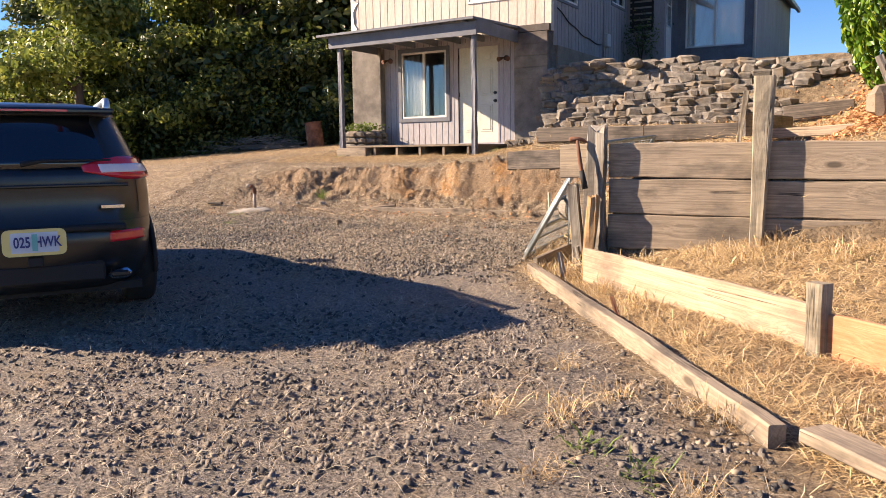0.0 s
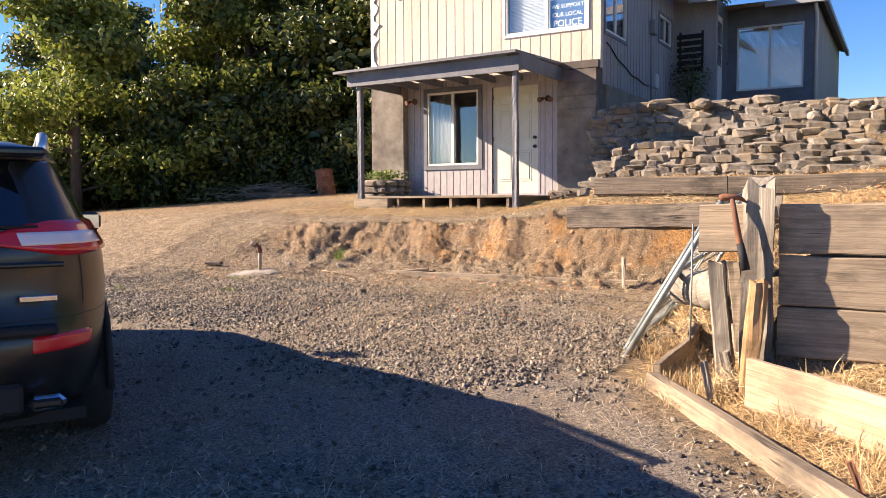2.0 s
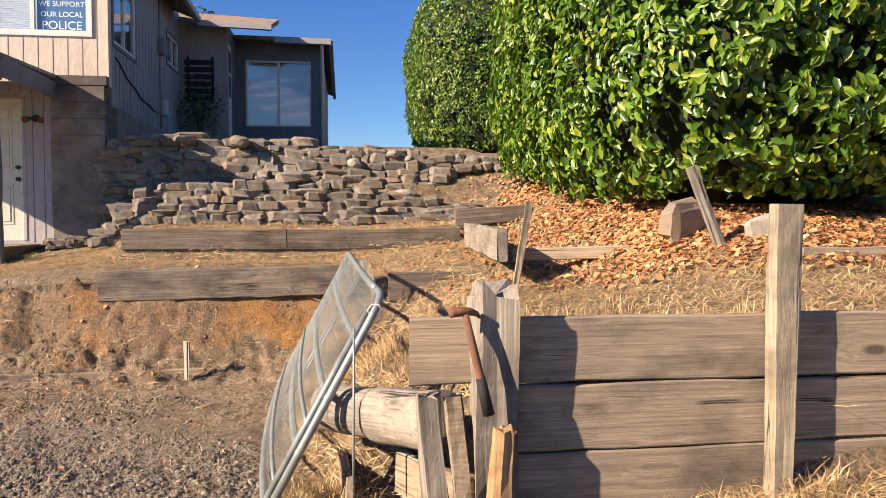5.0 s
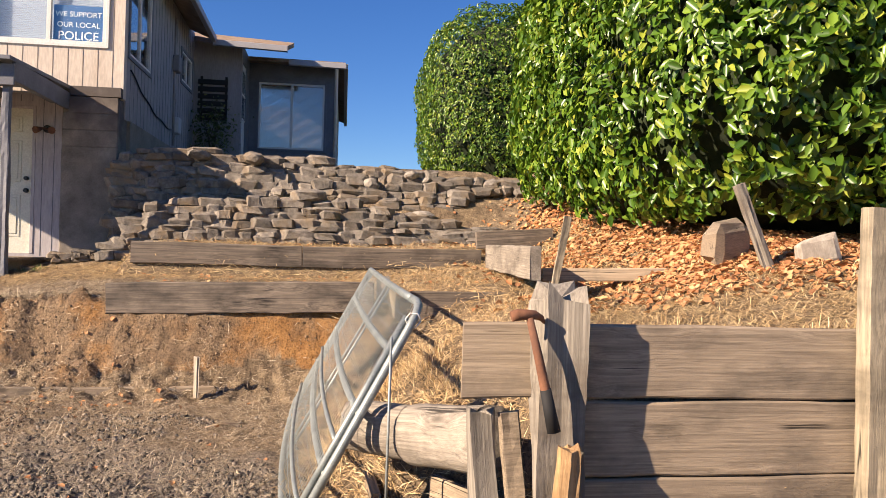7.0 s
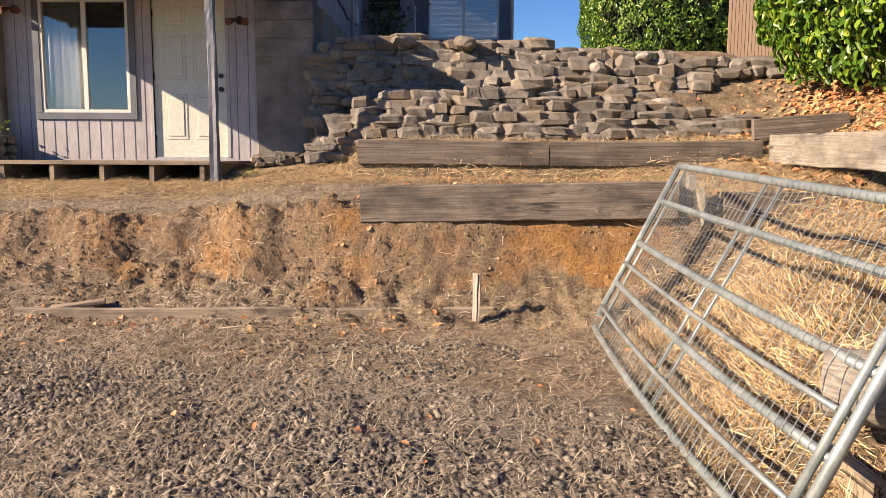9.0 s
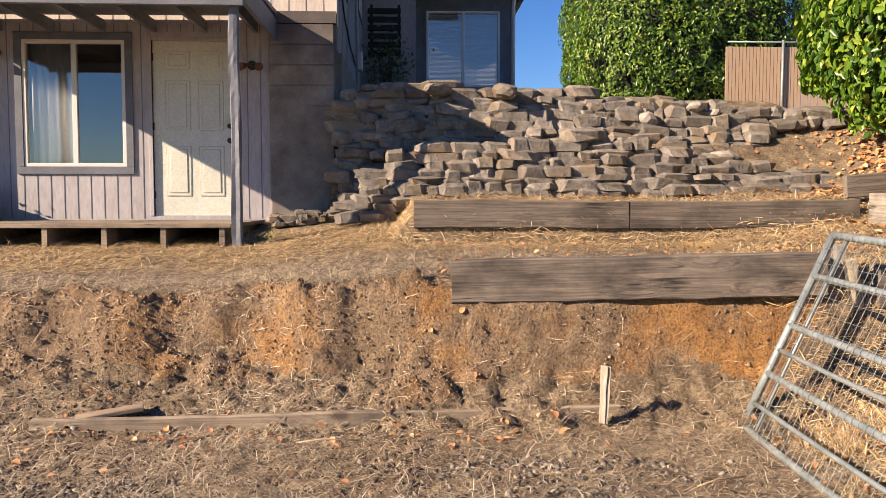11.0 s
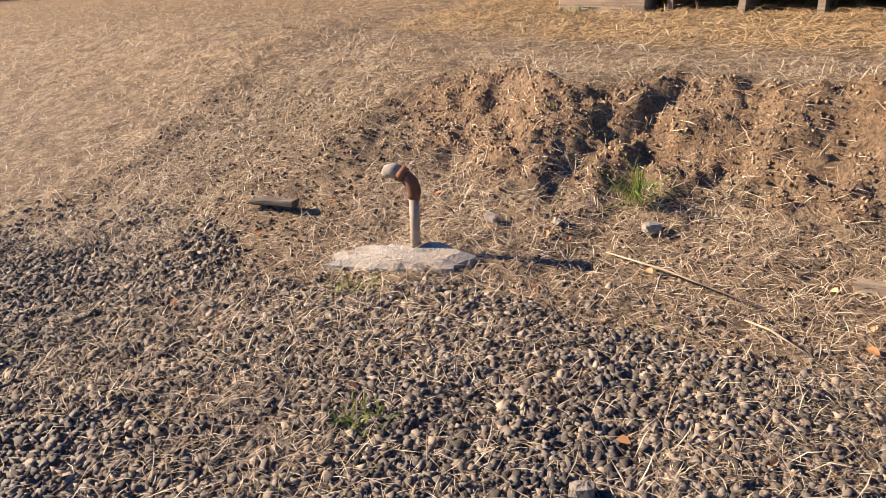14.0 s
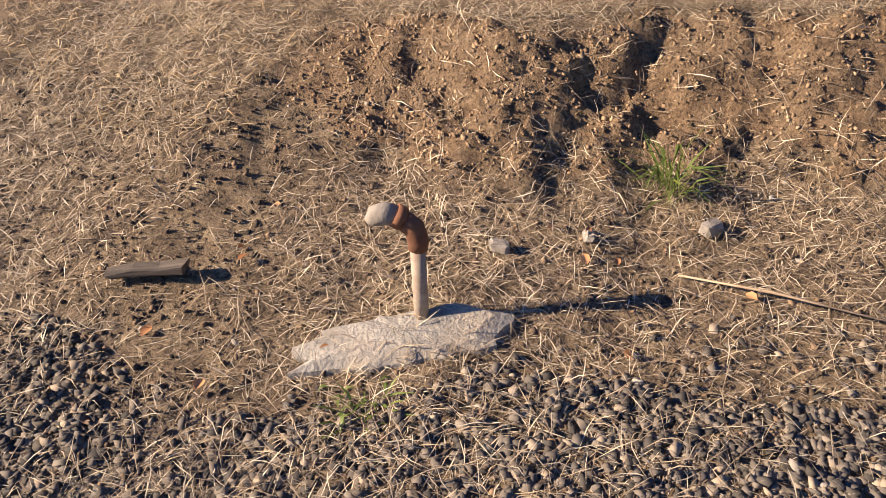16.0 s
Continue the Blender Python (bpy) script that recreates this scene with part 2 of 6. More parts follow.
BRIGHT_LEAF = leafy("bright_leaf", ((0.0, (0.11, 0.15, 0.03)), (0.6, (0.25, 0.30, 0.055)), (1.0, (0.42, 0.43, 0.10))), 0.5, 0.4)
DRY_LEAF = leafy("dry_leaf", ((0.0, (0.26, 0.115, 0.05)), (0.4, (0.52, 0.235, 0.095)), (0.8, (0.70, 0.37, 0.17)), (1.0, (0.78, 0.52, 0.27))), 0.75, 0.2)
STRAW = leafy("straw", ((0.0, (0.135, 0.095, 0.07)), (0.35, (0.345, 0.268, 0.185)), (0.7, (0.60, 0.485, 0.33)), (1.0, (0.86, 0.765, 0.58))), 0.65, 0.15)
GOLD_STRAW = leafy("gold_straw", ((0.0, (0.20, 0.12, 0.06)), (0.35, (0.46, 0.31, 0.15)), (0.7, (0.70, 0.50, 0.25)), (1.0, (0.90, 0.73, 0.44))), 0.65, 0.15)
DARK_GRAVEL = leafy("dark_gravel", ((0.0, (0.03, 0.029, 0.029)), (0.5, (0.085, 0.08, 0.076)), (0.92, (0.17, 0.155, 0.14)), (1.0, (0.34, 0.28, 0.22))), 0.9, 0.0)
GREEN_BLADE = leafy("green_blade", ((0.0, (0.10, 0.16, 0.03)), (1.0, (0.26, 0.32, 0.07))), 0.5, 0.3)
GRAVEL = leafy("gravel_stone", ((0.0, (0.045, 0.041, 0.036)), (0.5, (0.13, 0.114, 0.097)), (0.9, (0.25, 0.213, 0.172)), (1.0, (0.42, 0.34, 0.25))), 0.9, 0.0)


def glass_material():
    m, nt, b = base("window_glass", 0.02, 0.0, (0.86, 0.9, 0.92))
    b.inputs["Specular IOR Level"].default_value = 0.9
    b.inputs["IOR"].default_value = 1.9
    b.inputs["Transmission Weight"].default_value = 1.0
    return m


GLASS = glass_material()
BLIND = plain("blind", (0.36, 0.41, 0.48), 0.8)
# near-white blind colour stands in for sky reflected in the bay panes
BAY_BLIND = plain("bay_blind", (0.88, 0.89, 0.9), 0.8)

# ---------------------------------------------------------------- mesh helpers
def part(name, bm, material, parent, label=""):
    me = bpy.data.meshes.new(name)
    bm.to_mesh(me)
    bm.free()
    me.materials.append(material)
    ob = new(name, me)
    ob.parent = parent
    return tagged(ob, label)


def thing(name, label, category, at=(0, 0, 0), group="", rz=0.0, kind=""):
    ob = new(name)
    ob.empty_display_size = 0.1
    ob.matrix_basis = pose(*at, 0, 0, rz)
    return tagged(ob, label, category, group, kind)


def solid(name, bm, material, label="", category="", group="", kind=""):
    """A thing that is one mesh, or a piece of the setting."""
    return tagged(part(name, bm, material, None), label, category, group, kind)


def box(bm, lo, hi, bevel=0.0):
    vs = [bm.verts.new((x, y, z)) for x in (lo[0], hi[0]) for y in (lo[1], hi[1]) for z in (lo[2], hi[2])]
    fs = [bm.faces.new([vs[i] for i in f]) for f in ((0, 1, 3, 2), (4, 6, 7, 5), (0, 4, 5, 1), (2, 3, 7, 6), (0, 2, 6, 4), (1, 5, 7, 3))]
    if bevel:
        bmesh.ops.bevel(bm, geom=list({e for f in fs for e in f.edges}), offset=bevel, segments=1, affect="EDGES")
    return bm


def boxes(*spans, bevel=0.0):
    bm = bmesh.new()
    for lo, hi in spans:
        box(bm, lo, hi, bevel)
    return bm


def tube(bm, pts, r, sides=10, cap=True):
    """A round bar through points; r is one radius or one for each point."""
    pts = [Vector(p) for p in pts]
    rs = r if isinstance(r, (list, tuple)) else [r] * len(pts)
    rings = []
    ref = None
    for i, p in enumerate(pts):
        d = (pts[min(i + 1, len(pts) - 1)] - pts[max(i - 1, 0)]).normalized()
        if ref is None:
            ref = d.orthogonal().normalized()
        u = (ref - d * ref.dot(d)).normalized()
        ref = u
        w = d.cross(u)
        rings.append([bm.verts.new(p + (u * math.cos(a) + w * math.sin(a)) * rs[i]) for a in (2 * math.pi * k / sides for k in range(sides))])
    for a, b2 in zip(rings, rings[1:]):
        for k in range(sides):
            f = bm.faces.new((a[k], a[(k + 1) % sides], b2[(k + 1) % sides], b2[k]))
            f.smooth = True
    if cap:
        bm.faces.new(list(reversed(rings[0])))
        bm.faces.new(rings[-1])
    return bm


def timber(length, height, thick, seed=0, cuts=14, rough=0.006, bevel=0.008):
    """A sawn board along local x from 0, standing on local z = 0, uneven along its edges."""
    rnd = random.Random(seed)
    bm = bmesh.new()
    n = max(2, cuts)
    off = rnd.uniform(0, 50)
    rings = []
    for i in range(n + 1):
        x = length * i / n
        w = lambda k: noise.noise((x * 1.7 + off, k * 3.1, off)) * rough * 1.6 + rnd.uniform(-rough, rough) * 0.5
        b2 = bevel
        prof = [(-thick / 2 + b2, 0), (thick / 2 - b2, 0), (thick / 2, b2), (thick / 2, height - b2), (thick / 2 - b2, height), (-thick / 2 + b2, height), (-thick / 2, height - b2), (-thick / 2, b2)]
        dz0, dz1, dy = w(1), w(2), w(3)
        rings.append([bm.verts.new((x + (rnd.uniform(-rough, rough) if i in (0, n) else 0), y + dy * 0.6, z + (dz1 if z > height / 2 else dz0))) for y, z in prof])
    for a, c in zip(rings, rings[1:]):
        for k in range(8):
            bm.faces.new((a[k], c[k], c[(k + 1) % 8], a[(k + 1) % 8]))
    bm.faces.new(rings[0])
    bm.faces.new(list(reversed(rings[-1])))
    bmesh.ops.recalc_face_normals(bm, faces=bm.faces)
    return bm


def lay(p0, p1, roll=0.0):
    """The pose that puts local x from p0 towards p1, local z upwards."""
    p0, p1 = Vector(p0), Vector(p1)
    x = (p1 - p0).normalized()
    y = Vector((0, 0, 1)).cross(x)
    y = y.normalized() if y.length > 1e-4 else Vector((0, 1, 0))
    z = x.cross(y)
    m = Matrix((x, y, z)).transposed().to_4x4()
    return Matrix.Translation(p0) @ m @ pose(0, 0, 0, roll)


def board(name, p0, p1, height, thick, material, label, seed, group="", category="board", roll=0.0, rough=0.006):
    ln = (Vector(p1) - Vector(p0)).length
    ob = solid(name, timber(ln, height, thick, seed, max(3, int(ln / 0.15)), rough), material, label, category, group)
    ob.matrix_basis = lay(p0, p1, roll)
    return ob


def post(name, at, height, wx, wy, material, label, seed, rz=0.0, lean=(0, 0), category="post", group="", ragged=0.0, taper=1.0):
    """An upright timber, its top worn."""
    rnd = random.Random(seed)
    bm = bmesh.new()
    rings, n = [], max(6, int(height / 0.07))
    for i in range(n + 1):
        z = height * i / n
        ring = []
        for k, (a, b2) in enumerate(((-1, -0.8), (-0.8, -1), (0, -1), (0.8, -1), (1, -0.8), (1, 0), (1, 0.8), (0.8, 1), (0, 1), (-0.8, 1), (-1, 0.8), (-1, 0))):
            j = 0.004 + ragged * 0.09
            tp = taper + (1 - taper) * i / n
            col = 1 + noise.noise((k * 1.7, seed * 3.1, z * 1.3)) * j * 16 / (wx + wy)
            top = rnd.uniform(-ragged, ragged * 0.3) if i == n else 0
            ring.append(bm.verts.new((a * wx / 2 * col * tp + rnd.uniform(-0.002, 0.002), b2 * wy / 2 * col + rnd.uniform(-0.002, 0.002), z + top)))
        rings.append(ring)
    for a, c in zip(rings, rings[1:]):
        for k in range(12):
            bm.faces.new((a[k], a[(k + 1) % 12], c[(k + 1) % 12], c[k]))
    cen = bm.verts.new((0, 0, height - ragged * 0.6))
    for k in range(12):
        bm.faces.new((rings[-1][k], rings[-1][(k + 1) % 12], cen))
    ob = solid(name, bm, material, label, category, group)
    ob.matrix_basis = pose(*at, lean[0], lean[1], rz)
    return ob

# ---------------------------------------------------------------- the lie of the land
def sm(a, b, t):
    t = np.clip((t - a) / (b - a), 0, 1)
    return t * t * (3 - 2 * t)


def land(x, y):
    """Ground height at x, y (arrays or numbers)."""
    x, y = np.asarray(x, float), np.asarray(y, float)
    drive = 0.05 * np.clip(y, -8, 12.5)
    toe = np.interp(x, [-24, -12, -10.5, -9.5, -8.7, -8, -5.5, -4], [9.0, 9.5, 9.65, 9.9, 10.3, 10.5, 10.85, 10.85])
    crest = np.interp(x, [-24, -12, -9, -8, -5.4, -3], [15.0, 12.5, 12.1, 12.05, 11.56, 11.38])
    wob = 0.07 * np.sin(x * 1.7 + 1.0) + 0.05 * np.sin(x * 4.3 + 0.5) + 0.03 * np.sin(x * 9.7 + 2.0)
    crest = crest + wob * sm(-5.3, -5.9, x)
    toe = toe + 0.5 * wob
    bench = 1.27 + 0.10 * (np.clip(y, 9, 16.5) - 12) + 0.16 * sm(-7.5, -5.4, x)
    lawn = 1.36 + 0.066 * (np.clip(y, 5, 40) - 12) - 0.04 * np.clip(-12 - x, 0, 25)
    bench = bench + (lawn - bench) * sm(-10.5, -12.5, x) 
    # a crumbling mound that stands out of the bank, with a washed-out hollow beside it
    yb = y + 0.17 * np.exp(-((x + 9.5) / 0.45) ** 2) - 0.15 * np.exp(-((x + 8.84) / 0.13) ** 2) + 0.10 * np.exp(-((x + 7.3) / 0.35) ** 2) - 0.10 * np.exp(-((x + 6.6) / 0.2) ** 2)
    w = sm(toe, crest, yb)
    k = 0.15 + 0.42 * sm(-10.6, -9.6, x)
    w = (1 - k) * w + k * sm(toe + 0.6 * (crest - toe), crest - 0.05, yb)
    z = drive + (bench - drive) * w
    # terraces beside the house
    inner = sm(-5.75, -5.5, x) * sm(-0.2, -1.2, x)
    z = z + 0.26 * sm(13.06, 13.16, y) * inner
    tier = sm(-6.55, -6.4, x)
    z = z + 0.50 * sm(14.85, 15.1, y) * sm(-5.98, -5.84, x) + 0.50 * sm(15.35, 15.5, y) * tier * sm(-5.84, -5.98, x) + 0.56 * sm(15.5, 15.8, y) * tier + 0.07 * np.clip(y - 16.5, 0, 14) * tier
    # hillside
    west = np.interp(y, [7, 7.3, 9.8, 11.15, 11.35, 13.05, 13.4, 14.4, 15.0, 15.35, 15.8, 16.5, 22, 40], [1.32, 1.38, 1.42, 1.45, 1.58, 1.70, 1.93, 1.98, 2.3, 2.68, 2.95, 3.08, 3.5, 5.0])
    east = np.interp(y, [7, 7.3, 8.5, 10, 11.5, 12.5, 14, 16, 22, 40], [1.32, 1.42, 1.62, 1.95, 2.12, 2.3, 2.62, 3.05, 3.5, 5.0])
    hill = west + (east - west) * sm(-1.5, 0.3, x)
    left = np.interp(y, [7.2, 7.45, 7.6, 7.9, 8.2, 8.5, 8.8, 10.4, 11.0], [-2.50, -2.42, -2.30, -2.45, -2.60, -3.08, -3.35, -3.45, -3.2])
    edge = sm(left - 0.1, left + np.interp(y, [7.4, 8.0, 9.5, 10.5], [0.12, 0.25, 0.8, 1.6]), x)
    hill = hill - sm(-1.7, -2.7, x) * sm(11.0, 10.6, y) * np.interp(y, [7.3, 8.2, 10.5], [0.35, 0.42, 0.2])
    z = z + (np.maximum(hill, z * sm(11.5, 12.5, y)) - z) * edge * sm(7.2, 7.36, y)
    # strip below the board wall, behind the low beam
    d1 = (x + 3.05) * 0.772 + (y - 7.27) * 0.635
    d2 = (x + 2.42) * 0.58 + (y - 6.98) * 0.815
    low = 0.06 * sm(0.0, 0.4, d1) + 0.10 * sm(0.0, 0.12, d2) + 0.22 * sm(0.0, 1.2, d2) + 0.05 * np.clip(d2, 0, 8)
    z = z + low * sm(7.4, 7.2, y) 
    return z


def ground_z(x, y):
    return float(land(x, y))


def ground_lines(lo, hi, fine_lo, fine_hi, step, far):
    a = list(np.arange(fine_lo, fine_hi + 1e-6, step))
    s, v = step, fine_hi
    while v < hi:
        s *= 1.18
        v += s
        a.append(v)
    s, v = step, fine_lo
    while v > lo:
        s *= 1.18
        v -= s
        a.insert(0, v)
    return np.array([-far] + a + [far])


GRID = {}


def build_ground():
    xs, ys = ground_lines(-60, 40, -12.4, 0.5, 0.028, 900), ground_lines(-40, 70, 9.4, 12.4, 0.022, 900)
    low_y, high_y = np.arange(3.0, 9.38, 0.05), np.arange(12.45, 15.0, 0.05)
    ys = np.concatenate([ys[ys < 2.95], low_y, ys[(ys > 9.38) & (ys < 12.43)], high_y, ys[ys > 15.0]])
    gx, gy = np.meshgrid(xs, ys)
    z = land(np.clip(gx, -60, 40), np.clip(gy, -40, 70))
    steep = np.clip((land(gx, gy + 0.12) - land(gx, gy - 0.12)) / 0.24, 0, 3)
    on_bank = sm(0.25, 0.6, steep) * sm(9.5, 10.3, gy) * sm(13.0, 12.7, gy) * sm(-2.6, -3.4, gx) * sm(-11.2, -9.8, gx)
    flat = gx.ravel(), gy.ravel(), z.ravel()
    n1 = np.array([noise.fractal((a * 1.9, b * 1.9, h * 3.4), 0.8, 2.1, 5) if -14 < a < 3 and 2 < b < 16 else 0.0 for a, b, h in zip(*flat)]).reshape(gx.shape)
    n2 = np.array([noise.fractal((a * 6.5, b * 6.5, h * 9.0), 0.9, 2.2, 3) if -14 < a < 3 and 2 < b < 16 else 0.0 for a, b, h in zip(*flat)]).reshape(gx.shape)
    n3 = np.array([noise.noise((a * 19.0, b * 19.0, h * 19.0)) if -13 < a < -2.5 and 8.5 < b < 12.8 else 0.0 for a, b, h in zip(*flat)]).reshape(gx.shape)
    clod = on_bank * (0.5 + 0.5 * sm(-10.4, -9.6, gx))
    rise = np.clip((z - 0.05 * np.clip(gy, -8, 12.5)) / 0.75, 0, 1)
    bare = on_bank * sm(0.16, 0.5, rise + 0.35 * n1 + 0.12 * n2)
    z = z + n1 * (0.018 + 0.062 * clod) + n2 * (0.010 + 0.058 * clod) + n3 * (0.007 + 0.034 * clod)
    far = (np.abs(gx) > 100) | (np.abs(gy) > 100)
    z[far] = 1.0
    GRID.update(xs=xs, ys=ys, z=z, bank=bare)
    d1 = (gx + 3.05) * 0.772 + (gy - 7.27) * 0.635
    gravel = sm(10.6, 9.4, gy + 0.25 * np.sin(gx * 1.3)) * np.where(gy < 7.5, sm(0.25, -0.5, d1), sm(-3.2, -3.8, gx)) * sm(-16, -12.5, gx + gy * 0.2)
    rusty = 0.15 + 0.85 * sm(-8.2, -6.2, gx)
    cover = np.stack([gravel * 0.62, np.clip(bare * 1.2, 0, 1), rusty, 0 * z + 1], -1).reshape(-1, 4)
    nx, ny = len(xs), len(ys)
    idx = np.arange(nx * ny).reshape(ny, nx)
    quads = np.stack([idx[:-1, :-1], idx[:-1, 1:], idx[1:, 1:], idx[1:, :-1]], -1).reshape(-1, 4)
    me = bpy.data.meshes.new("ground")
    me.from_pydata(np.stack([gx.ravel(), gy.ravel(), z.ravel()], -1).tolist(), [], quads.tolist())
    col = me.color_attributes.new("cover", "FLOAT_COLOR", "POINT")
    col.data.foreach_set("color", cover.ravel())
    me.polygons.foreach_set("use_smooth", [True] * len(me.polygons))
    me.materials.append(GROUND)
    return tagged(new("ground", me), "gravel drive, cut earth bank and dry grass", "ground", kind="structure")


ground = build_ground()

# ---------------------------------------------------------------- house
def opening_wall(name, label, plane, axis, span, z0, z1, holes, thick, material):
    """A wall with rectangular openings. axis 'x': runs along x at y = plane, outer face towards -y; 'y': along y at x = plane, outer face towards +x."""
    bm = bmesh.new()
    cuts = sorted({span[0], span[1], *(h[0] for h in holes), *(h[1] for h in holes)})
    for a, b2 in zip(cuts, cuts[1:]):
        mid = (a + b2) / 2
        inside = sorted((h[2], h[3]) for h in holes if h[0] < mid < h[1])
        z = z0
        for lo, hi in inside + [(z1, z1)]:
            if lo - z > 1e-4:
                if axis == "x":
                    box(bm, (a, plane, z), (b2, plane + thick, lo))
                else:
                    box(bm, (plane - thick, a, z), (plane, b2, lo))
            z = hi
    bmesh.ops.remove_doubles(bm, verts=bm.verts, dist=1e-4)
    return solid(name, bm, material, label, "wall", kind="structure")


def grooves(parent, plane, axis, span, z0, z1, step, material, holes=(), width=0.012):
    """Vertical joints of the siding: narrow battens set on the wall between its openings."""
    x = span[0] + step
    k = 0
    mesh = {}
    while x < span[1] - 0.05:
        pieces, z = [], z0
        for h in sorted(h for h in holes if h[0] - 0.02 < x < h[1] + 0.02):
            pieces.append((z, h[2]))
            z = h[3]
        pieces.append((z, z1))
        for lo, hi in pieces:
            if hi - lo > 0.04:
                key = round(hi - lo, 3)
                if key not in mesh:
                    w = width / 2
                    bm = boxes(((-w, -0.003, 0), (w, 0.003, key)) if axis == "x" else ((-0.003, -w, 0), (0.003, w, key)))
                    me = bpy.data.meshes.new("siding_joint")
                    bm.to_mesh(me)
                    bm.free()
                    me.materials.append(material)
                    mesh[key] = me
                ob = new("siding_joint", mesh[key])
                ob.parent = parent
                ob.location = (x, plane, lo) if axis == "x" else (plane, x, lo)
        x += step * (1 if k % 3 else 1.0)
        k += 1


def window(name, label, axis, plane, a, b, z0, z1, frame_mat, trim_mat, trim=0.09, split=0.5, blind=BLIND):
    """A sliding window set in its opening: trim, frame bars, panes, a blind behind."""
    w = thing(name, label, "window", kind="structure")

    def slab(lo, hi, d0, d1):
        if axis == "x":
            return (lo[0], plane + d0, lo[1]), (hi[0], plane + d1, hi[1])
        return (plane - d1, lo[0], lo[1]), (plane - d0, hi[0], hi[1])
    t = trim
    if trim:
        for lo, hi in (((a - t, z1), (b + t, z1 + t)), ((a - t, z0 - t), (b + t, z0)), ((a - t, z0), (a, z1)), ((b, z0), (b + t, z1))):
            part("trim", boxes(slab(lo, hi, -0.022, 0.0), bevel=0.003), trim_mat, w)
    f = 0.042
    for lo, hi in (((a, z1 - f), (b, z1)), ((a, z0), (b, z0 + f)), ((a, z0 + f), (a + f, z1 - f)), ((b - f, z0 + f), (b, z1 - f))):
        part("window_frame", boxes(slab(lo, hi, -0.012, 0.06), bevel=0.004), frame_mat, w)
    edges = [a + f, b - f]
    if split:
        c = a + (b - a) * split
        part("mullion", boxes(slab((c - 0.03, z0 + f), (c + 0.03, z1 - f), -0.004, 0.05), bevel=0.004), frame_mat, w)
        edges = [a + f, c - 0.03, c + 0.03, b - f]
    for lo, hi in zip(edges[::2], edges[1::2]):
        p = part("pane", boxes(slab((lo, z0 + f), (hi, z1 - f), 0.02, 0.026)), GLASS, w)
        p.visible_shadow = False
    if blind:
        bm = bmesh.new()
        z = z1 - f - 0.03
        while z > z0 + f:
            s = slab((a + f, z), (b - f, z + 0.021), 0.10, 0.108)
            box(bm, *s)
            z -= 0.025
        part("blind", bm, blind, w, "pale horizontal slat blind")
    return w


FRONT = 15.76
# lower front, between two concrete piers
win1 = (-10.03, -8.86, 2.30, 3.76)
dr1 = (-8.56, -7.60, 1.73, 3.80)
wall_low = opening_wall("wall_lower_front", "grey painted vertical plank siding", FRONT, "x", (-10.50, -7.20), 1.66, 3.97, [win1, dr1], 0.12, GREY_SIDING)
grooves(wall_low, FRONT - 0.001, "x", (-10.50, -7.20), 1.70, 3.95, 0.152, SLATE_PAINT, [(-10.12, -8.77, 2.21, 3.85), (-8.62, -7.54, 1.6, 3.86)], 0.008)
window("window_1", "white-framed sliding window in slate trim", "x", FRONT, *win1, WHITE_PAINT, SLATE_PAINT, 0.085, 0.5, None)
for nm, x0, x1, y0, z0 in (("pier_left", -11.32, -10.50, FRONT - 0.16, 1.4), ("pier_right", -7.20, -6.44, FRONT - 0.05, 1.6)):
    bm = boxes(((x0, y0, z0), (x1, y0 + 0.5, 3.96)), bevel=0.02)
    bmesh.ops.subdivide_edges(bm, edges=[e for e in bm.edges if e.calc_length() > 0.3], cuts=10, use_grid_fill=True)
    for v in bm.verts:
        v.co += Vector((0, -1, 0)) * noise.noise(v.co * 4) * 0.008
    solid("wall_" + nm, bm, CONCRETE, "board-marked weathered concrete pier", "wall", kind="structure")
pier_boards = thing("wall_pier_boards", "stained rough boards on the pier's upper half", "wall", kind="structure")
for k in range(4):
    bm = boxes(((-7.19, FRONT - 0.066, 3.02 + k * 0.235), (-6.45, FRONT - 0.053, 3.245 + k * 0.235)), bevel=0.004)
    part("plank", bm, CONCRETE, pier_boards)
bm = bmesh.new()
prev = None
for k in range(40):
    x = -10.0 + k * 0.0135
    y = FRONT + 0.16 + 0.012 * math.sin(k * 0.8)
    cur = (bm.verts.new((x, y, 2.32)), bm.verts.new((x, y, 3.74)))
    if prev:
        bm.faces.new((prev[0], cur[0], cur[1], prev[1])).smooth = True
    prev = cur
curtain = solid("curtain", bm, plain("curtain_cloth", (0.55, 0.54, 0.52), 0.9), "pale grey folded curtain inside the lower window", "curtain")
curtain.modifiers.new("thick", "SOLIDIFY").thickness = 0.004
interior = solid("wall_interior", boxes(((-10.6, FRONT + 2.6, 1.5), (-6.6, FRONT + 2.7, 3.95)), ((-10.7, FRONT + 0.12, 1.5), (-10.6, FRONT + 2.7, 3.95)), ((-6.7, FRONT + 0.45, 1.5), (-6.6, FRONT + 2.6, 3.95))), plain("room_wall", (0.5, 0.48, 0.45), 0.9), "plain inside wall of the lower room", "wall", kind="structure")
solid("floor_interior", boxes(((-10.6, FRONT + 0.12, 1.5), (-6.7, FRONT + 2.6, 1.66))), plain("room_floor", (0.25, 0.2, 0.16), 0.8), "plain floor of the lower room", "floor", kind="structure")

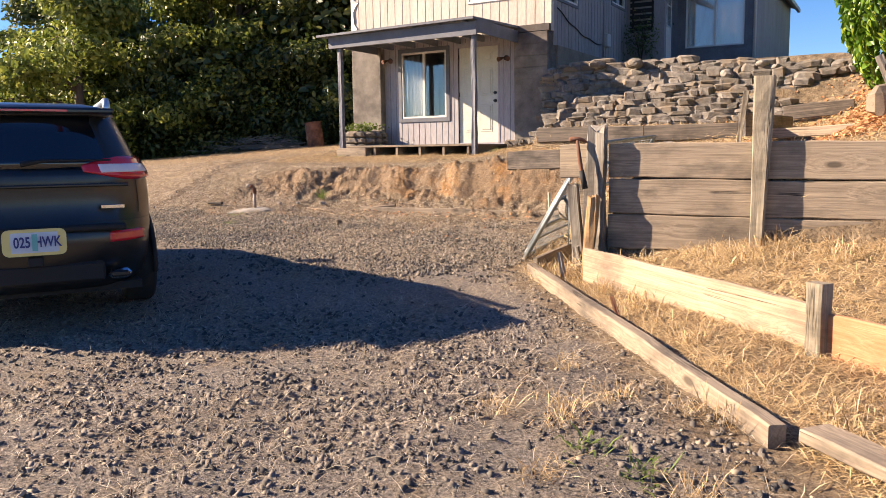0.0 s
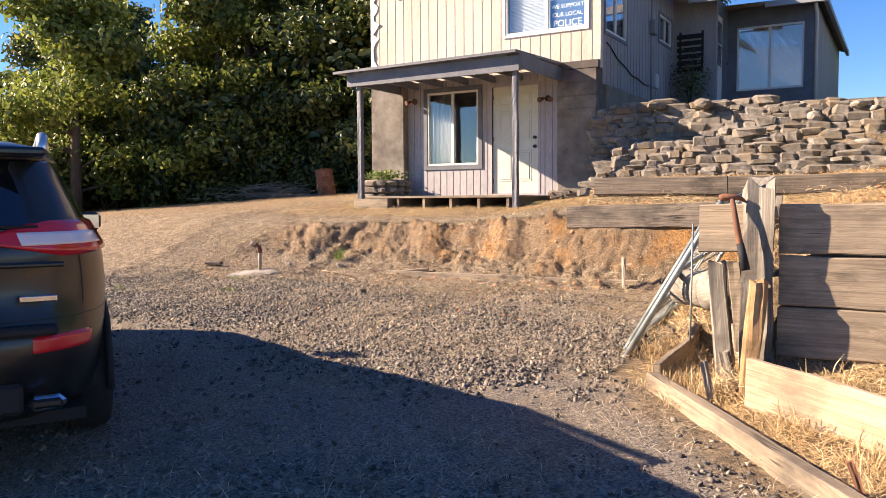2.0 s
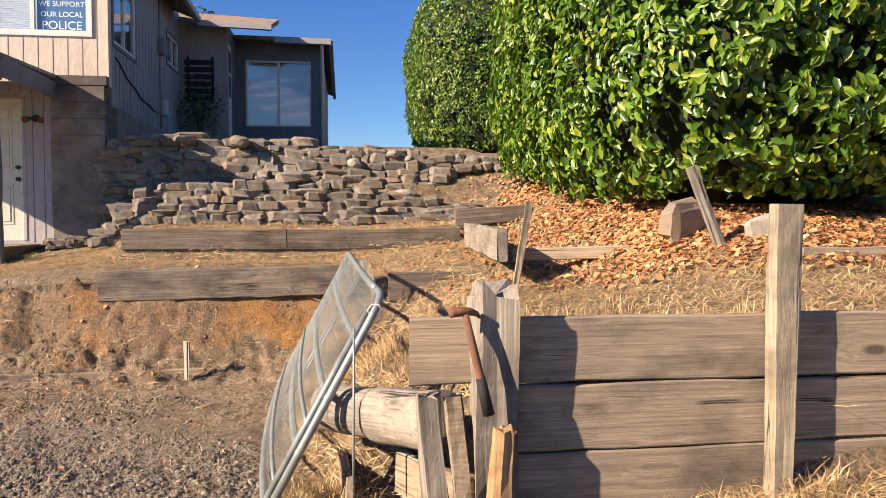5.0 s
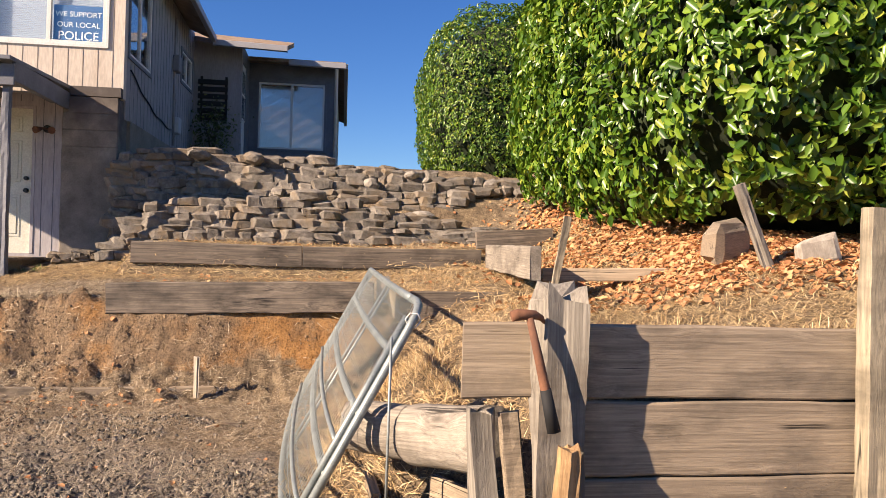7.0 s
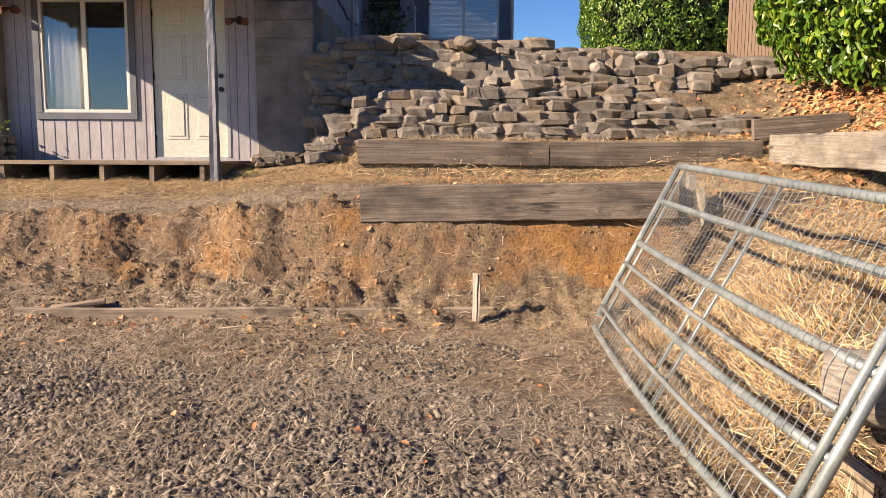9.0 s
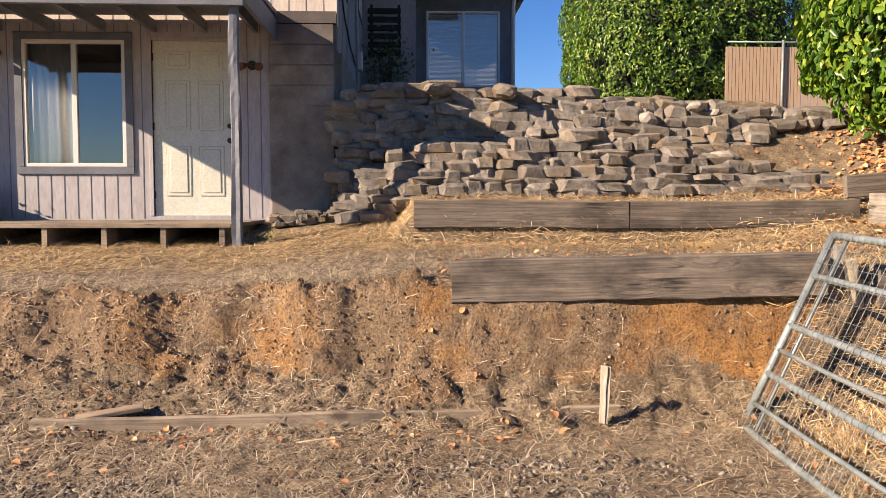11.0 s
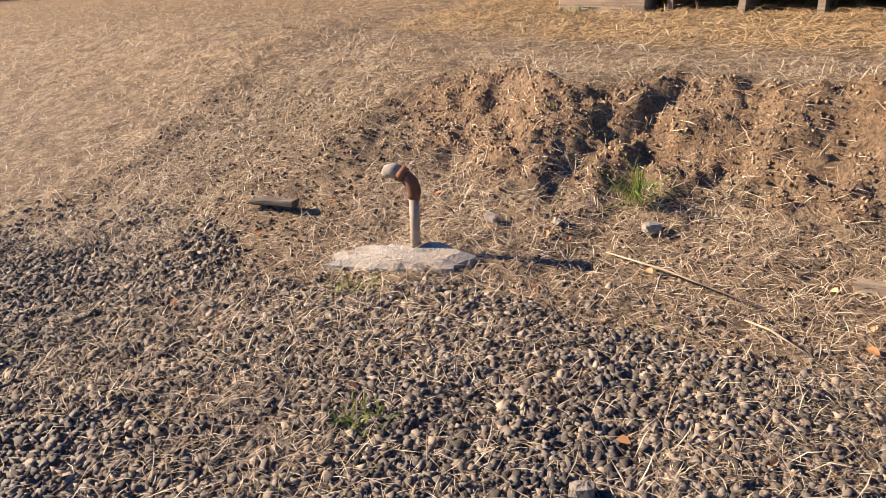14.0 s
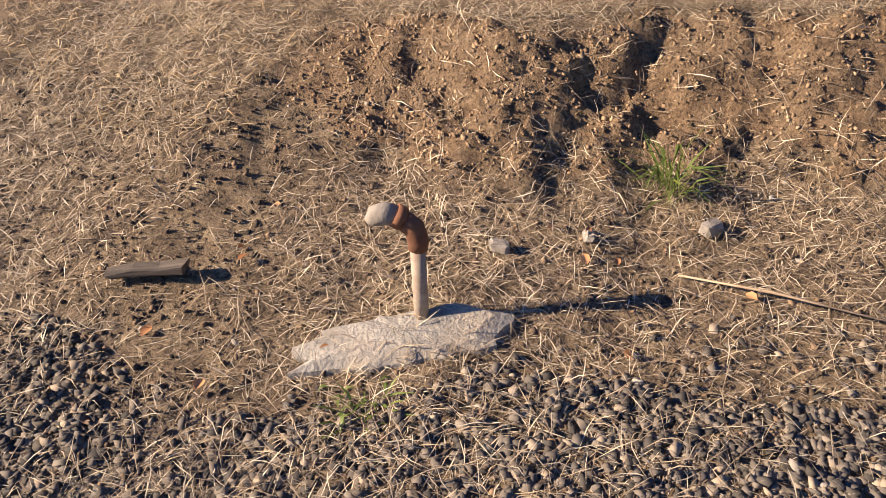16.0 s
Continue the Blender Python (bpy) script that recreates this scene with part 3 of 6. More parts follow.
# upper storey
UP = FRONT + 0.06
upwin = (-8.30, -6.68, 4.72, 5.95)
wall_up = opening_wall("wall_upper_front", "cream painted vertical plank siding", UP, "x", (-11.45, -6.42), 3.97, 6.7, [upwin], 0.14, CREAM_SIDING)
grooves(wall_up, UP - 0.001, "x", (-11.45, -6.42), 4.0, 6.7, 0.203, plain("joint_shadow", (0.32, 0.27, 0.22), 0.9), [(-8.36, -6.62, 4.66, 6.0)], 0.009)
window("window_2", "white-framed sliding upper window with blinds", "x", UP, *upwin, WHITE_PAINT, WHITE_PAINT, 0.045, 0.52)
solid("wall_band", boxes(((-7.2, FRONT - 0.06, 3.965), (-6.42, UP - 0.002, 4.10))), CONCRETE, "stained board band under the siding", "wall", kind="structure")

bm = bmesh.new()
re_ = random.Random(12)
prev = None
for k in range(30):
    z = 3.97 + k * 0.094
    cur = (bm.verts.new((-11.46, UP - 0.012, z)), bm.verts.new((-11.46 + re_.uniform(0.06, 0.24), UP - 0.012 - re_.uniform(0, 0.02), z)))
    if prev:
        bm.faces.new((prev[0], prev[1], cur[1], cur[0]))
    prev = cur
wrap = solid("wall_wrap", bm, WHITE_PAINT, "torn white house wrap at the wall's edge", "house wrap", kind="structure")
wrap.modifiers.new("thick", "SOLIDIFY").thickness = 0.006
sw1, sw2 = (16.05, 17.28, 4.66, 6.05), (19.62, 20.62, 5.1, 5.68)
SIDE = -6.42
wall_side = opening_wall("wall_side", "vertical plank siding, its shade painted in as taupe", SIDE, "y", (UP + 0.14, 20.85), 3.7, 6.35, [sw1, sw2], 0.14, SHADED_SIDING)
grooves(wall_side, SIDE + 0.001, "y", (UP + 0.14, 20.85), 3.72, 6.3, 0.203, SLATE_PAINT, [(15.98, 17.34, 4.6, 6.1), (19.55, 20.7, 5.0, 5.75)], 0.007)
window("window_3", "white-framed side window", "y", SIDE, *sw1, WHITE_PAINT, SLATE_PAINT, 0.06, 0.5)
window("window_4", "small white-framed side window", "y", SIDE, *sw2, WHITE_PAINT, SLATE_PAINT, 0.06, 0.5)
solid("wall_foundation", boxes(((SIDE - 0.3, UP + 0.3, 1.8), (SIDE + 0.03, 20.85, 3.7))), FOUNDATION, "rough concrete foundation wall", "wall", kind="structure")
solid("wall_art_bay", boxes(((SIDE - 0.14, 20.85, 3.3), (-5.45, 20.99, 6.2))), SHADED_SIDING, "siding of the entry recess in painted-shade taupe", "wall", kind="structure")
BIG = 22.16
solid("wall_entry", boxes(((-5.59, 20.99, 3.3), (-5.45, 21.02, 6.2)), ((-5.59, 21.62, 3.3), (-5.45, BIG, 6.2)), ((-5.59, 21.02, 5.85), (-5.45, 21.62, 6.2))), SLATE_PAINT, "slate-blue entry wall", "wall", kind="structure")
bw = (-5.23, -3.76, 4.19, 5.69)
opening_wall("wall_bay", "slate-blue painted bay wall", BIG, "x", (-5.45, -3.50), 3.3, 6.12, [bw], 0.12, SLATE_PAINT)
window("window_5", "large white-framed picture window with closed blind", "x", BIG, *bw, WHITE_PAINT, SLATE_PAINT, 0.05, 0.5, BAY_BLIND)
solid("wall_bay_side", boxes(((-3.64, BIG + 0.12, 3.3), (-3.50, 29.0, 6.1))), SHADED_SIDING, "siding of the bay's far side in painted-shade taupe", "wall", kind="structure")
solid("wall_back", boxes(((-11.45, UP + 0.14, 3.97), (-11.31, 29.0, 6.5)), ((-11.31, 28.86, 1.5), (-3.57, 29.0, 6.4)), ((-11.45, FRONT + 0.5, 1.2), (-11.31, 29.0, 3.97))), SHADED_SIDING, "plain rear walls of the house", "wall", kind="structure")
solid("floor_upper", boxes(((-11.31, UP + 0.14, 3.97), (-6.56, 28.8, 4.05)), ((-6.56, BIG + 0.14, 3.97), (-3.66, 28.8, 4.05))), plain("upper_floor", (0.3, 0.25, 0.2), 0.8), "plain upper floor", "floor", kind="structure")


def slope_roof(name, label, corners, thick, material):
    bm = bmesh.new()
    top = [bm.verts.new(c) for c in corners]
    low = [bm.verts.new((c[0], c[1], c[2] - thick)) for c in corners]
    bm.faces.new(top)
    bm.faces.new(list(reversed(low)))
    for i in range(4):
        j = (i + 1) % 4
        bm.faces.new((top[i], low[i], low[j], top[j]))
    bmesh.ops.recalc_face_normals(bm, faces=bm.faces)
    return solid(name, bm, material, label, "roof", kind="structure")


slope_roof("roof_main", "brown asphalt shingle roof", [(-5.95, 15.3, 6.42), (-5.95, 20.35, 6.2), (-9.2, 20.35, 7.5), (-9.2, 15.3, 7.7)], 0.1, SHINGLE)
slope_roof("roof_main_west", "brown asphalt shingle roof", [(-9.2, 15.3, 7.7), (-9.2, 29.5, 7.5), (-12.0, 29.5, 6.3), (-12.0, 15.3, 6.5)], 0.1, SHINGLE)
slope_roof("roof_cross", "brown asphalt shingle roof", [(-5.95, 20.35, 6.12), (-4.5, 20.35, 6.06), (-4.5, 22.5, 6.72), (-8.2, 22.5, 6.9)], 0.1, SHINGLE)
slope_roof("roof_bay", "brown asphalt shingle roof", [(-5.9, 21.75, 6.17), (-3.30, 21.75, 6.14), (-3.30, 29.4, 6.14), (-5.9, 29.4, 7.1)], 0.08, SHINGLE)
for a, b2 in (((-5.93, 15.3, 6.28), (-5.93, 20.3, 6.04)), ((-5.95, 20.3, 5.98), (-4.48, 20.3, 5.93)), ((-4.55, 21.7, 6.0), (-3.29, 21.7, 5.98)), ((-3.29, 21.7, 5.98), (-3.29, 29.4, 5.98))):
    g = board("gutter", a, b2, 0.12, 0.09, plain("gutter_paint", (0.33, 0.33, 0.35), 0.5), "grey metal gutter along the eave", 5, category="gutter", rough=0.001)
solid("downspout", tube(bmesh.new(), [(-3.50, 21.75, 6.0), (-3.50, 22.1, 5.8), (-3.50, 22.1, 3.7)], 0.04, 8), WHITE_PAINT, "white painted downspout at the bay corner", "downspout")

# lean-to porch
PY = 13.95
porch = thing("porch_roof", "slate-painted lean-to porch roof", "porch roof", (0, 0, 0))
bm = bmesh.new()
tc = [(-10.82, 13.72, 3.98), (-7.10, 13.72, 4.02), (-7.10, FRONT, 4.10), (-10.82, FRONT, 4.08)]
v1 = [bm.verts.new(c) for c in tc]
v0 = [bm.verts.new((c[0], c[1], c[2] - 0.045)) for c in tc]
bm.faces.new(v1)
bm.faces.new(list(reversed(v0)))
for i in range(4):
    bm.faces.new((v1[i], v0[i], v0[(i + 1) % 4], v1[(i + 1) % 4]))
bmesh.ops.recalc_face_normals(bm, faces=bm.faces)
part("roof_deck", bm, SLATE_PAINT, porch)
part("fascia", boxes(((-10.6, PY - 0.10, 3.70), (-7.10, PY - 0.055, 3.95)), bevel=0.004), SLATE_PAINT, porch)
for x in (-10.6, -7.13):
    part("side_beam", boxes(((x - 0.02, PY - 0.05, 3.76), (x + 0.025, FRONT - 0.01, 4.0)), bevel=0.004), SLATE_PAINT, porch)
for i in range(6):
    x = -10.25 + i * 0.58
    part("rafter", boxes(((x - 0.02, PY - 0.05, 3.85), (x + 0.02, FRONT - 0.01, 3.98))), SLATE_PAINT, porch)
for x in (-10.37, -7.205):
    post("porch_post", (x, PY, ground_z(x, PY) - 0.1), 3.72 - ground_z(x, PY) + 0.1, 0.09, 0.09, SLATE_PAINT, "slate-painted square porch post", int(x * 10), group="porch posts")
deck = thing("porch_deck", "low weathered plank porch deck", "deck", (0, 0, 0))
for i in range(12):
    y0 = PY - 0.02 + i * 0.148
    part("plank", boxes(((-10.28, y0, 1.645), (-7.26, y0 + 0.14, 1.685)), bevel=0.004), OLD_BOARD, deck)
for i in range(5):
    x = -9.55 + i * 0.55
    part("joist_end", boxes(((x - 0.025, PY + 0.0, 1.35), (x + 0.025, PY + 1.6, 1.643))), OLD_BOARD, deck)
part("corner_block", boxes(((-10.48, PY - 0.08, 1.4), (-9.72, PY + 0.3, 1.64)), bevel=0.01), OLD_BOARD, deck)


def panel_door(at, w, h):
    d = thing("door_1", "pale six-panel door with black lock and knob", "door", at, kind="structure")
    part("leaf", boxes(((0, 0.03, 0), (w, 0.07, h)), bevel=0.003), DOOR_PAINT, d)
    cw = w * 0.3
    for cx in (w * 0.30, w * 0.70):
        for z0, z1 in ((0.23, 0.82), (1.0, 1.58), (1.70, 1.92)):
            bm = boxes(((cx - cw / 2, 0.0225, z0), (cx + cw / 2, 0.0325, z1)), bevel=0.008)
            box(bm, (cx - cw / 2 + 0.04, 0.014, z0 + 0.04), (cx + cw / 2 - 0.04, 0.026, z1 - 0.04), 0.008)
            part("panel", bm, DOOR_PAINT, d)
    for lo, hi in (((-0.045, -0.01, 0), (0, 0.1, h + 0.04)), ((w, -0.01, 0), (w + 0.045, 0.1, h + 0.04)), ((0, -0.01, h), (w, 0.1, h + 0.04))):
        part("door_frame", boxes((lo, hi), bevel=0.003), GREY_SIDING, d)
    for z, r in ((1.05, 0.03), (0.88, 0.033)):
        bm = tube(bmesh.new(), [(w - 0.07, 0.03, z), (w - 0.07, -0.01, z), (w - 0.07, -0.03, z)], [r, r, r * 0.8], 14)
        part("lock" if z > 1 else "knob", bm, BLACK, d, "black metal door hardware")
    for z in (0.2, 1.0, 1.8):
        part("hinge", boxes(((-0.012, 0.015, z), (0.012, 0.03, z + 0.09))), BLACK, d)
    return d


panel_door((dr1[0], FRONT, dr1[2]), dr1[1] - dr1[0], dr1[3] - dr1[2] - 0.04)

# ---------------------------------------------------------------- timber terraces
for i in range(3):
    z = 0.68 + i * 0.298
    board("retaining_board", (-2.30, 7.21, z), (3.6, 7.38, z - 0.03), 0.288, 0.05, OLD_BOARD, "weathered wide retaining wall board with dark stains", 11 + i, "boards of the retaining wall")
post("fence_post", (-1.105, 7.163, 0.62), 1.435, 0.145, 0.07, TAN_POST, "pale square timber post before the retaining wall", 3, group="retaining posts", taper=0.62, lean=(0, 1))
post("fence_post", (0.75, 7.24, 0.6), 1.42, 0.105, 0.075, TAN_POST, "pale square timber post before the retaining wall", 9, group="retaining posts")
post("corner_post", (-2.405, 7.165, 0.38), 1.34, 0.15, 0.11, GREY_POST, "split grey weathered corner post with ragged top", 4, ragged=0.09)
post("stake", (-2.435, 7.045, 0.35), 0.79, 0.085, 0.05, STAKE_WOOD, "yellowish new timber stake against the corner post", 5, lean=(0, 3), ragged=0.03)
board("stub_board", (-2.76, 7.27, 1.265), (-2.42, 7.24, 1.27), 0.30, 0.06, OLD_BOARD, "short sawn grey board end nailed to the post", 31)
FLAT0, FLAT1 = Vector((-2.42, 6.96, 0.40)), Vector((-0.58, 5.66, 0.31))
board("low_board", FLAT0, FLAT1, 0.295, 0.045, FRESH_BOARD, "pale knotty board staked on edge in dry grass", 21)
board("low_board", (-0.50, 5.56, 0.31), (1.4, 4.25, 0.26), 0.27, 0.045, RED_BOARD, "reddish new board staked on edge in dry grass", 22)
post("low_post", (-0.52, 5.52, 0.15), 0.60, 0.11, 0.09, TAN_POST, "squat grey square post between low boards", 6, rz=-35)
board("edging_beam", (-3.05, 7.27, 0.33), (-0.56, 4.25, 0.17), 0.15, 0.085, OLD_BOARD, "long weathered edging beam along the gravel", 23)
board("edging_beam", (-0.42, 4.30, 0.26), (0.55, 3.45, 0.24), 0.06, 0.17, OLD_BOARD, "short grey plank lying at the gravel edge", 24)
board("edging_board", (-3.04, 7.33, 0.34), (-3.01, 8.18, 0.40), 0.185, 0.05, OLD_BOARD, "grey edging board behind the gate", 25)
board("edging_board", (-3.035, 8.26, 0.40), (-3.12, 9.4, 0.46), 0.20, 0.05, OLD_BOARD, "grey edging board sunk in dry grass", 39)
board("terrace_timber", (-5.30, 11.50, 1.245), (-2.95, 11.30, 1.30), 0.275, 0.14, DARK_BOARD, "dark weathered square terrace timber", 26, "terrace timbers")
board("terrace_timber", (-2.62, 11.30, 1.22), (-0.85, 11.30, 1.24), 0.28, 0.12, DARK_BOARD, "dark weathered square terrace timber", 27, "terrace timbers")
board("terrace_timber", (-5.53, 13.12, 1.68), (-3.70, 13.12, 1.665), 0.235, 0.10, DARK_BOARD, "dark weathered upper terrace timber", 28, "terrace timbers")
board("terrace_timber", (-3.685, 13.12, 1.665), (-1.65, 13.16, 1.68), 0.235, 0.10, DARK_BOARD, "dark weathered upper terrace timber", 29, "terrace timbers")
board("terrace_timber", (-1.68, 13.3, 1.93), (-0.75, 13.3, 2.0), 0.2, 0.06, DARK_BOARD, "short dark board in the leaves", 30, "terrace timbers")
board("side_timber", (-1.74, 10.19, 1.655), (-1.57, 13.05, 1.70), 0.27, 0.09, PALE_BOARD, "long grey side timber of the terrace among leaves", 32)
board("rail_timber", (-1.52, 10.8, 1.63), (0.05, 10.3, 1.68), 0.11, 0.10, OLD_BOARD, "long grey timber lying in leaves", 33)
board("rail_timber", (0.15, 9.0, 1.60), (1.6, 8.9, 1.60), 0.2, 0.08, OLD_BOARD, "grey timber lying under the hedge", 34)
post("short_post", (-2.86, 11.36, 1.15), 0.48, 0.10, 0.07, GREY_POST, "short grey post end beside the terrace timber", 14, ragged=0.02)
post("short_post", (-2.72, 11.30, 1.12), 0.42, 0.08, 0.06, TAN_POST, "short tan post end beside the terrace timber", 15, lean=(0, -12), ragged=0.02)
post("thin_stake", (-1.735, 9.84, 1.35), 0.8, 0.05, 0.03, TAN_POST, "thin grey timber stake", 7, lean=(7, 8))
post("leaning_post", (-0.13, 9.6, 1.75), 0.70, 0.07, 0.06, GREY_POST, "leaning grey post before the hedge", 8, lean=(0, -22))
board("toe_board", (-7.72, 10.95, 0.52), (-4.30, 11.12, 0.52), 0.14, 0.045, OLD_BOARD, "half-buried board along the toe of the bank", 35)
board("wood_scrap", (-7.48, 10.98, ground_z(-7.48, 10.98) + 0.005), (-7.14, 11.1, ground_z(-7.14, 11.1) + 0.03), 0.03, 0.09, FRESH_BOARD, "short pale slat lying on the board", 36)
post("survey_stake", (-4.43, 11.0, 0.585), 0.35, 0.036, 0.02, TAN_POST, "short pale survey stake in the bank", 10, rz=-42, lean=(3, 4))
bpy.data.objects["survey_stake"].data.materials[0] = wood("pale_stake", (0.32, 0.27, 0.21), (0.52, 0.46, 0.38), along=2, stain=(0.28, 0.23, 0.18), knots=0.0)

# ---------------------------------------------------------------- foliage
def leaf_mesh(points, normals, size, rng, aspect=0.45, fold=0.15, jitter=0.7, droop=0.0):
    """One mesh of oval leaves, folded along the midrib, at the points given."""
    n = len(points)
    nrm = normals + rng.normal(0, jitter, (n, 3))
    nrm /= np.linalg.norm(nrm, axis=1, keepdims=True) + 1e-9
    r = rng.normal(0, 1, (n, 3))
    r[:, 2] -= droop
    d = r - nrm * (r * nrm).sum(1, keepdims=True)
    d /= np.linalg.norm(d, axis=1, keepdims=True) + 1e-9
    s = np.cross(nrm, d)
    ln = size * rng.uniform(0.6, 1.25, (n, 1))
    w = ln * aspect / 2
    lift = nrm * ln * fold
    a = points - d * ln * 0.5
    tip = points + d * ln * 0.5 - nrm * ln * 0.14
    l1, r1 = (points - d * ln * 0.16 + q * s * w + lift for q in (0.92, -0.92))
    l2, r2 = (points + d * ln * 0.2 + q * s * w + lift * 0.7 for q in (0.86, -0.86))
    verts = np.stack([a, l1, l2, tip, r2, r1], 1).reshape(-1, 3)
    k = np.arange(n)[:, None] * 6
    faces = np.concatenate([k + np.array([[0, 1, 2, 3]]), k + np.array([[0, 3, 4, 5]])], 0)
    return verts, faces


def mesh_from(name, verts, faces, material, smooth=False):
    me = bpy.data.meshes.new(name)
    nv, nf = len(verts), len(faces)
    me.vertices.add(nv)
    me.vertices.foreach_set("co", np.asarray(verts, np.float32).ravel())
    k = faces.shape[1]
    me.loops.add(nf * k)
    me.loops.foreach_set("vertex_index", np.asarray(faces, np.int32).ravel())
    me.polygons.add(nf)
    me.polygons.foreach_set("loop_start", np.arange(nf, dtype=np.int32) * k)
    me.update(calc_edges=True)
    me.validate()
    me.materials.append(material)
    if smooth:
        me.polygons.foreach_set("use_smooth", [True] * nf)
    return me


# near-black green: the shade inside the hedge is put into this colour
HEDGE_SHADE = mottled("hedge_shade", (0.008, 0.014, 0.004), (0.02, 0.035, 0.01), 6, 0.95, 0.5, 0.02, 30)


def hedge(name, label, centre, half, base_fn, count, size, seed, power=3.2):
    """A clipped laurel: a near-black core painted as inner shade, and a shell of single leaves."""
    rng = np.random.default_rng(seed)
    h = thing(name, label, "hedge", (centre[0], centre[1], 0))
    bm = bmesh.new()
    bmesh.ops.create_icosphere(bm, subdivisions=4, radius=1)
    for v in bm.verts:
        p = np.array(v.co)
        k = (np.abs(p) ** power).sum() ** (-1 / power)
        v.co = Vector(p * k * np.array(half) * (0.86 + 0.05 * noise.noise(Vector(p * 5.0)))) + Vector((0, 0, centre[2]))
    part("core", bm, HEDGE_SHADE, h, "near-black core painting the shade between leaves")
    u = rng.normal(0, 1, (count, 3))
    u /= np.linalg.norm(u, axis=1, keepdims=True)
    k = (np.abs(u) ** power).sum(1, keepdims=True) ** (-1 / power)
    world_q = u * k * np.array(half)
    spray = np.array([noise.fractal(Vector(q * 2.6), 0.9, 2.1, 2) for q in world_q])[:, None]
    bulge = np.array([noise.noise(Vector(q * 0.9)) for q in world_q])[:, None] * 0.05 + spray * 0.055
    depth = rng.uniform(0, 1, (count, 1)) ** 2 * 0.10
    pts = u * k * (1 + bulge - depth) * np.array(half)
    nrm = np.sign(u) * np.abs(u * k) ** (power - 1) / np.array(half)
    nrm /= np.linalg.norm(nrm, axis=1, keepdims=True)
    nrm[:, 2] += 0.35
    pts[:, 2] += centre[2]
    keep = (spray[:, 0] + rng.normal(0, 0.16, count) > -0.30) & (pts[:, 2] > base_fn(pts[:, 0] + centre[0], pts[:, 1] + centre[1]) + 0.22)
    verts, faces = leaf_mesh(pts[keep], nrm[keep], size, rng, 0.5, 0.10, 0.42, 1.0)
    ob = new("leaves", mesh_from("leaves", verts, faces, LAUREL))
    ob.parent = h
    tagged(ob, "glossy bright green laurel leaves", kind="stuff")
    return h


hedge("laurel_hedge", "large glossy green laurel hedge beside the slope", (1.45, 13.3, 4.1), (2.35, 4.0, 2.35), land, 85000, 0.125, 5)
hedge("laurel_hedge", "clipped green laurel hedge at the hilltop", (2.35, 29.5, 6.6), (3.2, 3.0, 3.2), land, 70000, 0.11, 6)


def tree(name, label, at, height, crown_r, seed, material, count, leaf, low=0.15):
    """Tapered trunk with limbs; the crown is many leaf clumps set round the limb ends."""
    rng = np.random.default_rng(seed)
    t = thing(name, label, "tree", at, "trees behind the lawn")
    bm = tube(bmesh.new(), [(0, 0, -0.3), (0.05, 0.03, height * 0.3), (-0.05, 0.1, height * 0.62), (0.02, 0, height * 0.92)], [0.024 * height, 0.018 * height, 0.010 * height, 0.003 * height], 9)
    part("trunk", bm, BARK, t)
    bm = bmesh.new()
    ends = []
    for i in range(34):
        f = rng.uniform(low, 0.97)
        a = rng.uniform(0, 2 * math.pi)
        reach = crown_r * (1 - 0.72 * max(0, f - 0.3) / 0.7) * rng.uniform(0.6, 1.1)
        p0 = Vector((0, 0, height * f * 0.9))
        p2 = p0 + Vector((math.cos(a) * reach, math.sin(a) * reach, rng.uniform(-0.03, 0.10) * height))
        tube(bm, [p0, p0.lerp(p2, 0.5) + Vector((0, 0, 0.03 * height)), p2], [0.006 * height, 0.004 * height, 0.001 * height], 5, False)
        for q in (0.45, 0.7, 0.9, 1.05):
            ends.append((*p0.lerp(p2, q), 0.22 * crown_r * rng.uniform(0.7, 1.4)))
    part("limb", bm, BARK, t)
    ends = np.array(ends)
    pick = rng.integers(0, len(ends), count)
    off = rng.normal(0, 1, (count, 3))
    off /= np.linalg.norm(off, axis=1, keepdims=True)
    rad = rng.uniform(0.2, 1, (count, 1)) ** 0.5 * ends[pick, 3:4]
    pts = ends[pick, :3] + off * rad * np.array([1.15, 1.15, 0.75])
    verts, faces = leaf_mesh(pts, off + np.array([0, 0, 0.4]), leaf, rng, 0.6, 0.08, 0.6, 0.8)
    ob = new("crown", mesh_from("crown", verts, faces, material))
    ob.parent = t
    tagged(ob, "dense dark foliage", kind="stuff")
    return t


rt = random.Random(8)
T1 = tree("tree", "tall dark green woodland tree", (-21, 27, 1.2), 12, 4.2, 1, TREE_LEAF, 13000, 0.26)
T2 = tree("tree", "tall dark green woodland tree", (-15.5, 27, 1.6), 11, 3.8, 2, TREE_LEAF, 13000, 0.24)
T3 = tree("tree", "yellow-green sunlit maple at the lawn edge", (-26.5, 19, 0.9), 9.0, 3.4, 3, BRIGHT_LEAF, 14000, 0.22, 0.05)
for (x, y), src in (((-26, 27), T1), ((-18, 30), T1), ((-12.8, 30), T2), ((-31, 24), T2), ((-23, 33), T1), ((-14, 36), T1), ((-29, 31), T2), ((-11, 38), T1), ((-19, 25.5), T2), ((-24, 25), T2), ((-38, 26), T1)):
    copy_thing(src, pose(x, y, ground_z(x, y), 0, 0, rt.uniform(0, 360)) @ Matrix.Diagonal((1, 1, rt.uniform(0.8, 1.1), 1)))
for x, y, a in ((-30.5, 22.5, 60), (-24.5, 23.8, 200)):
    copy_thing(T3, pose(x, y, ground_z(x, y), 0, 0, a))

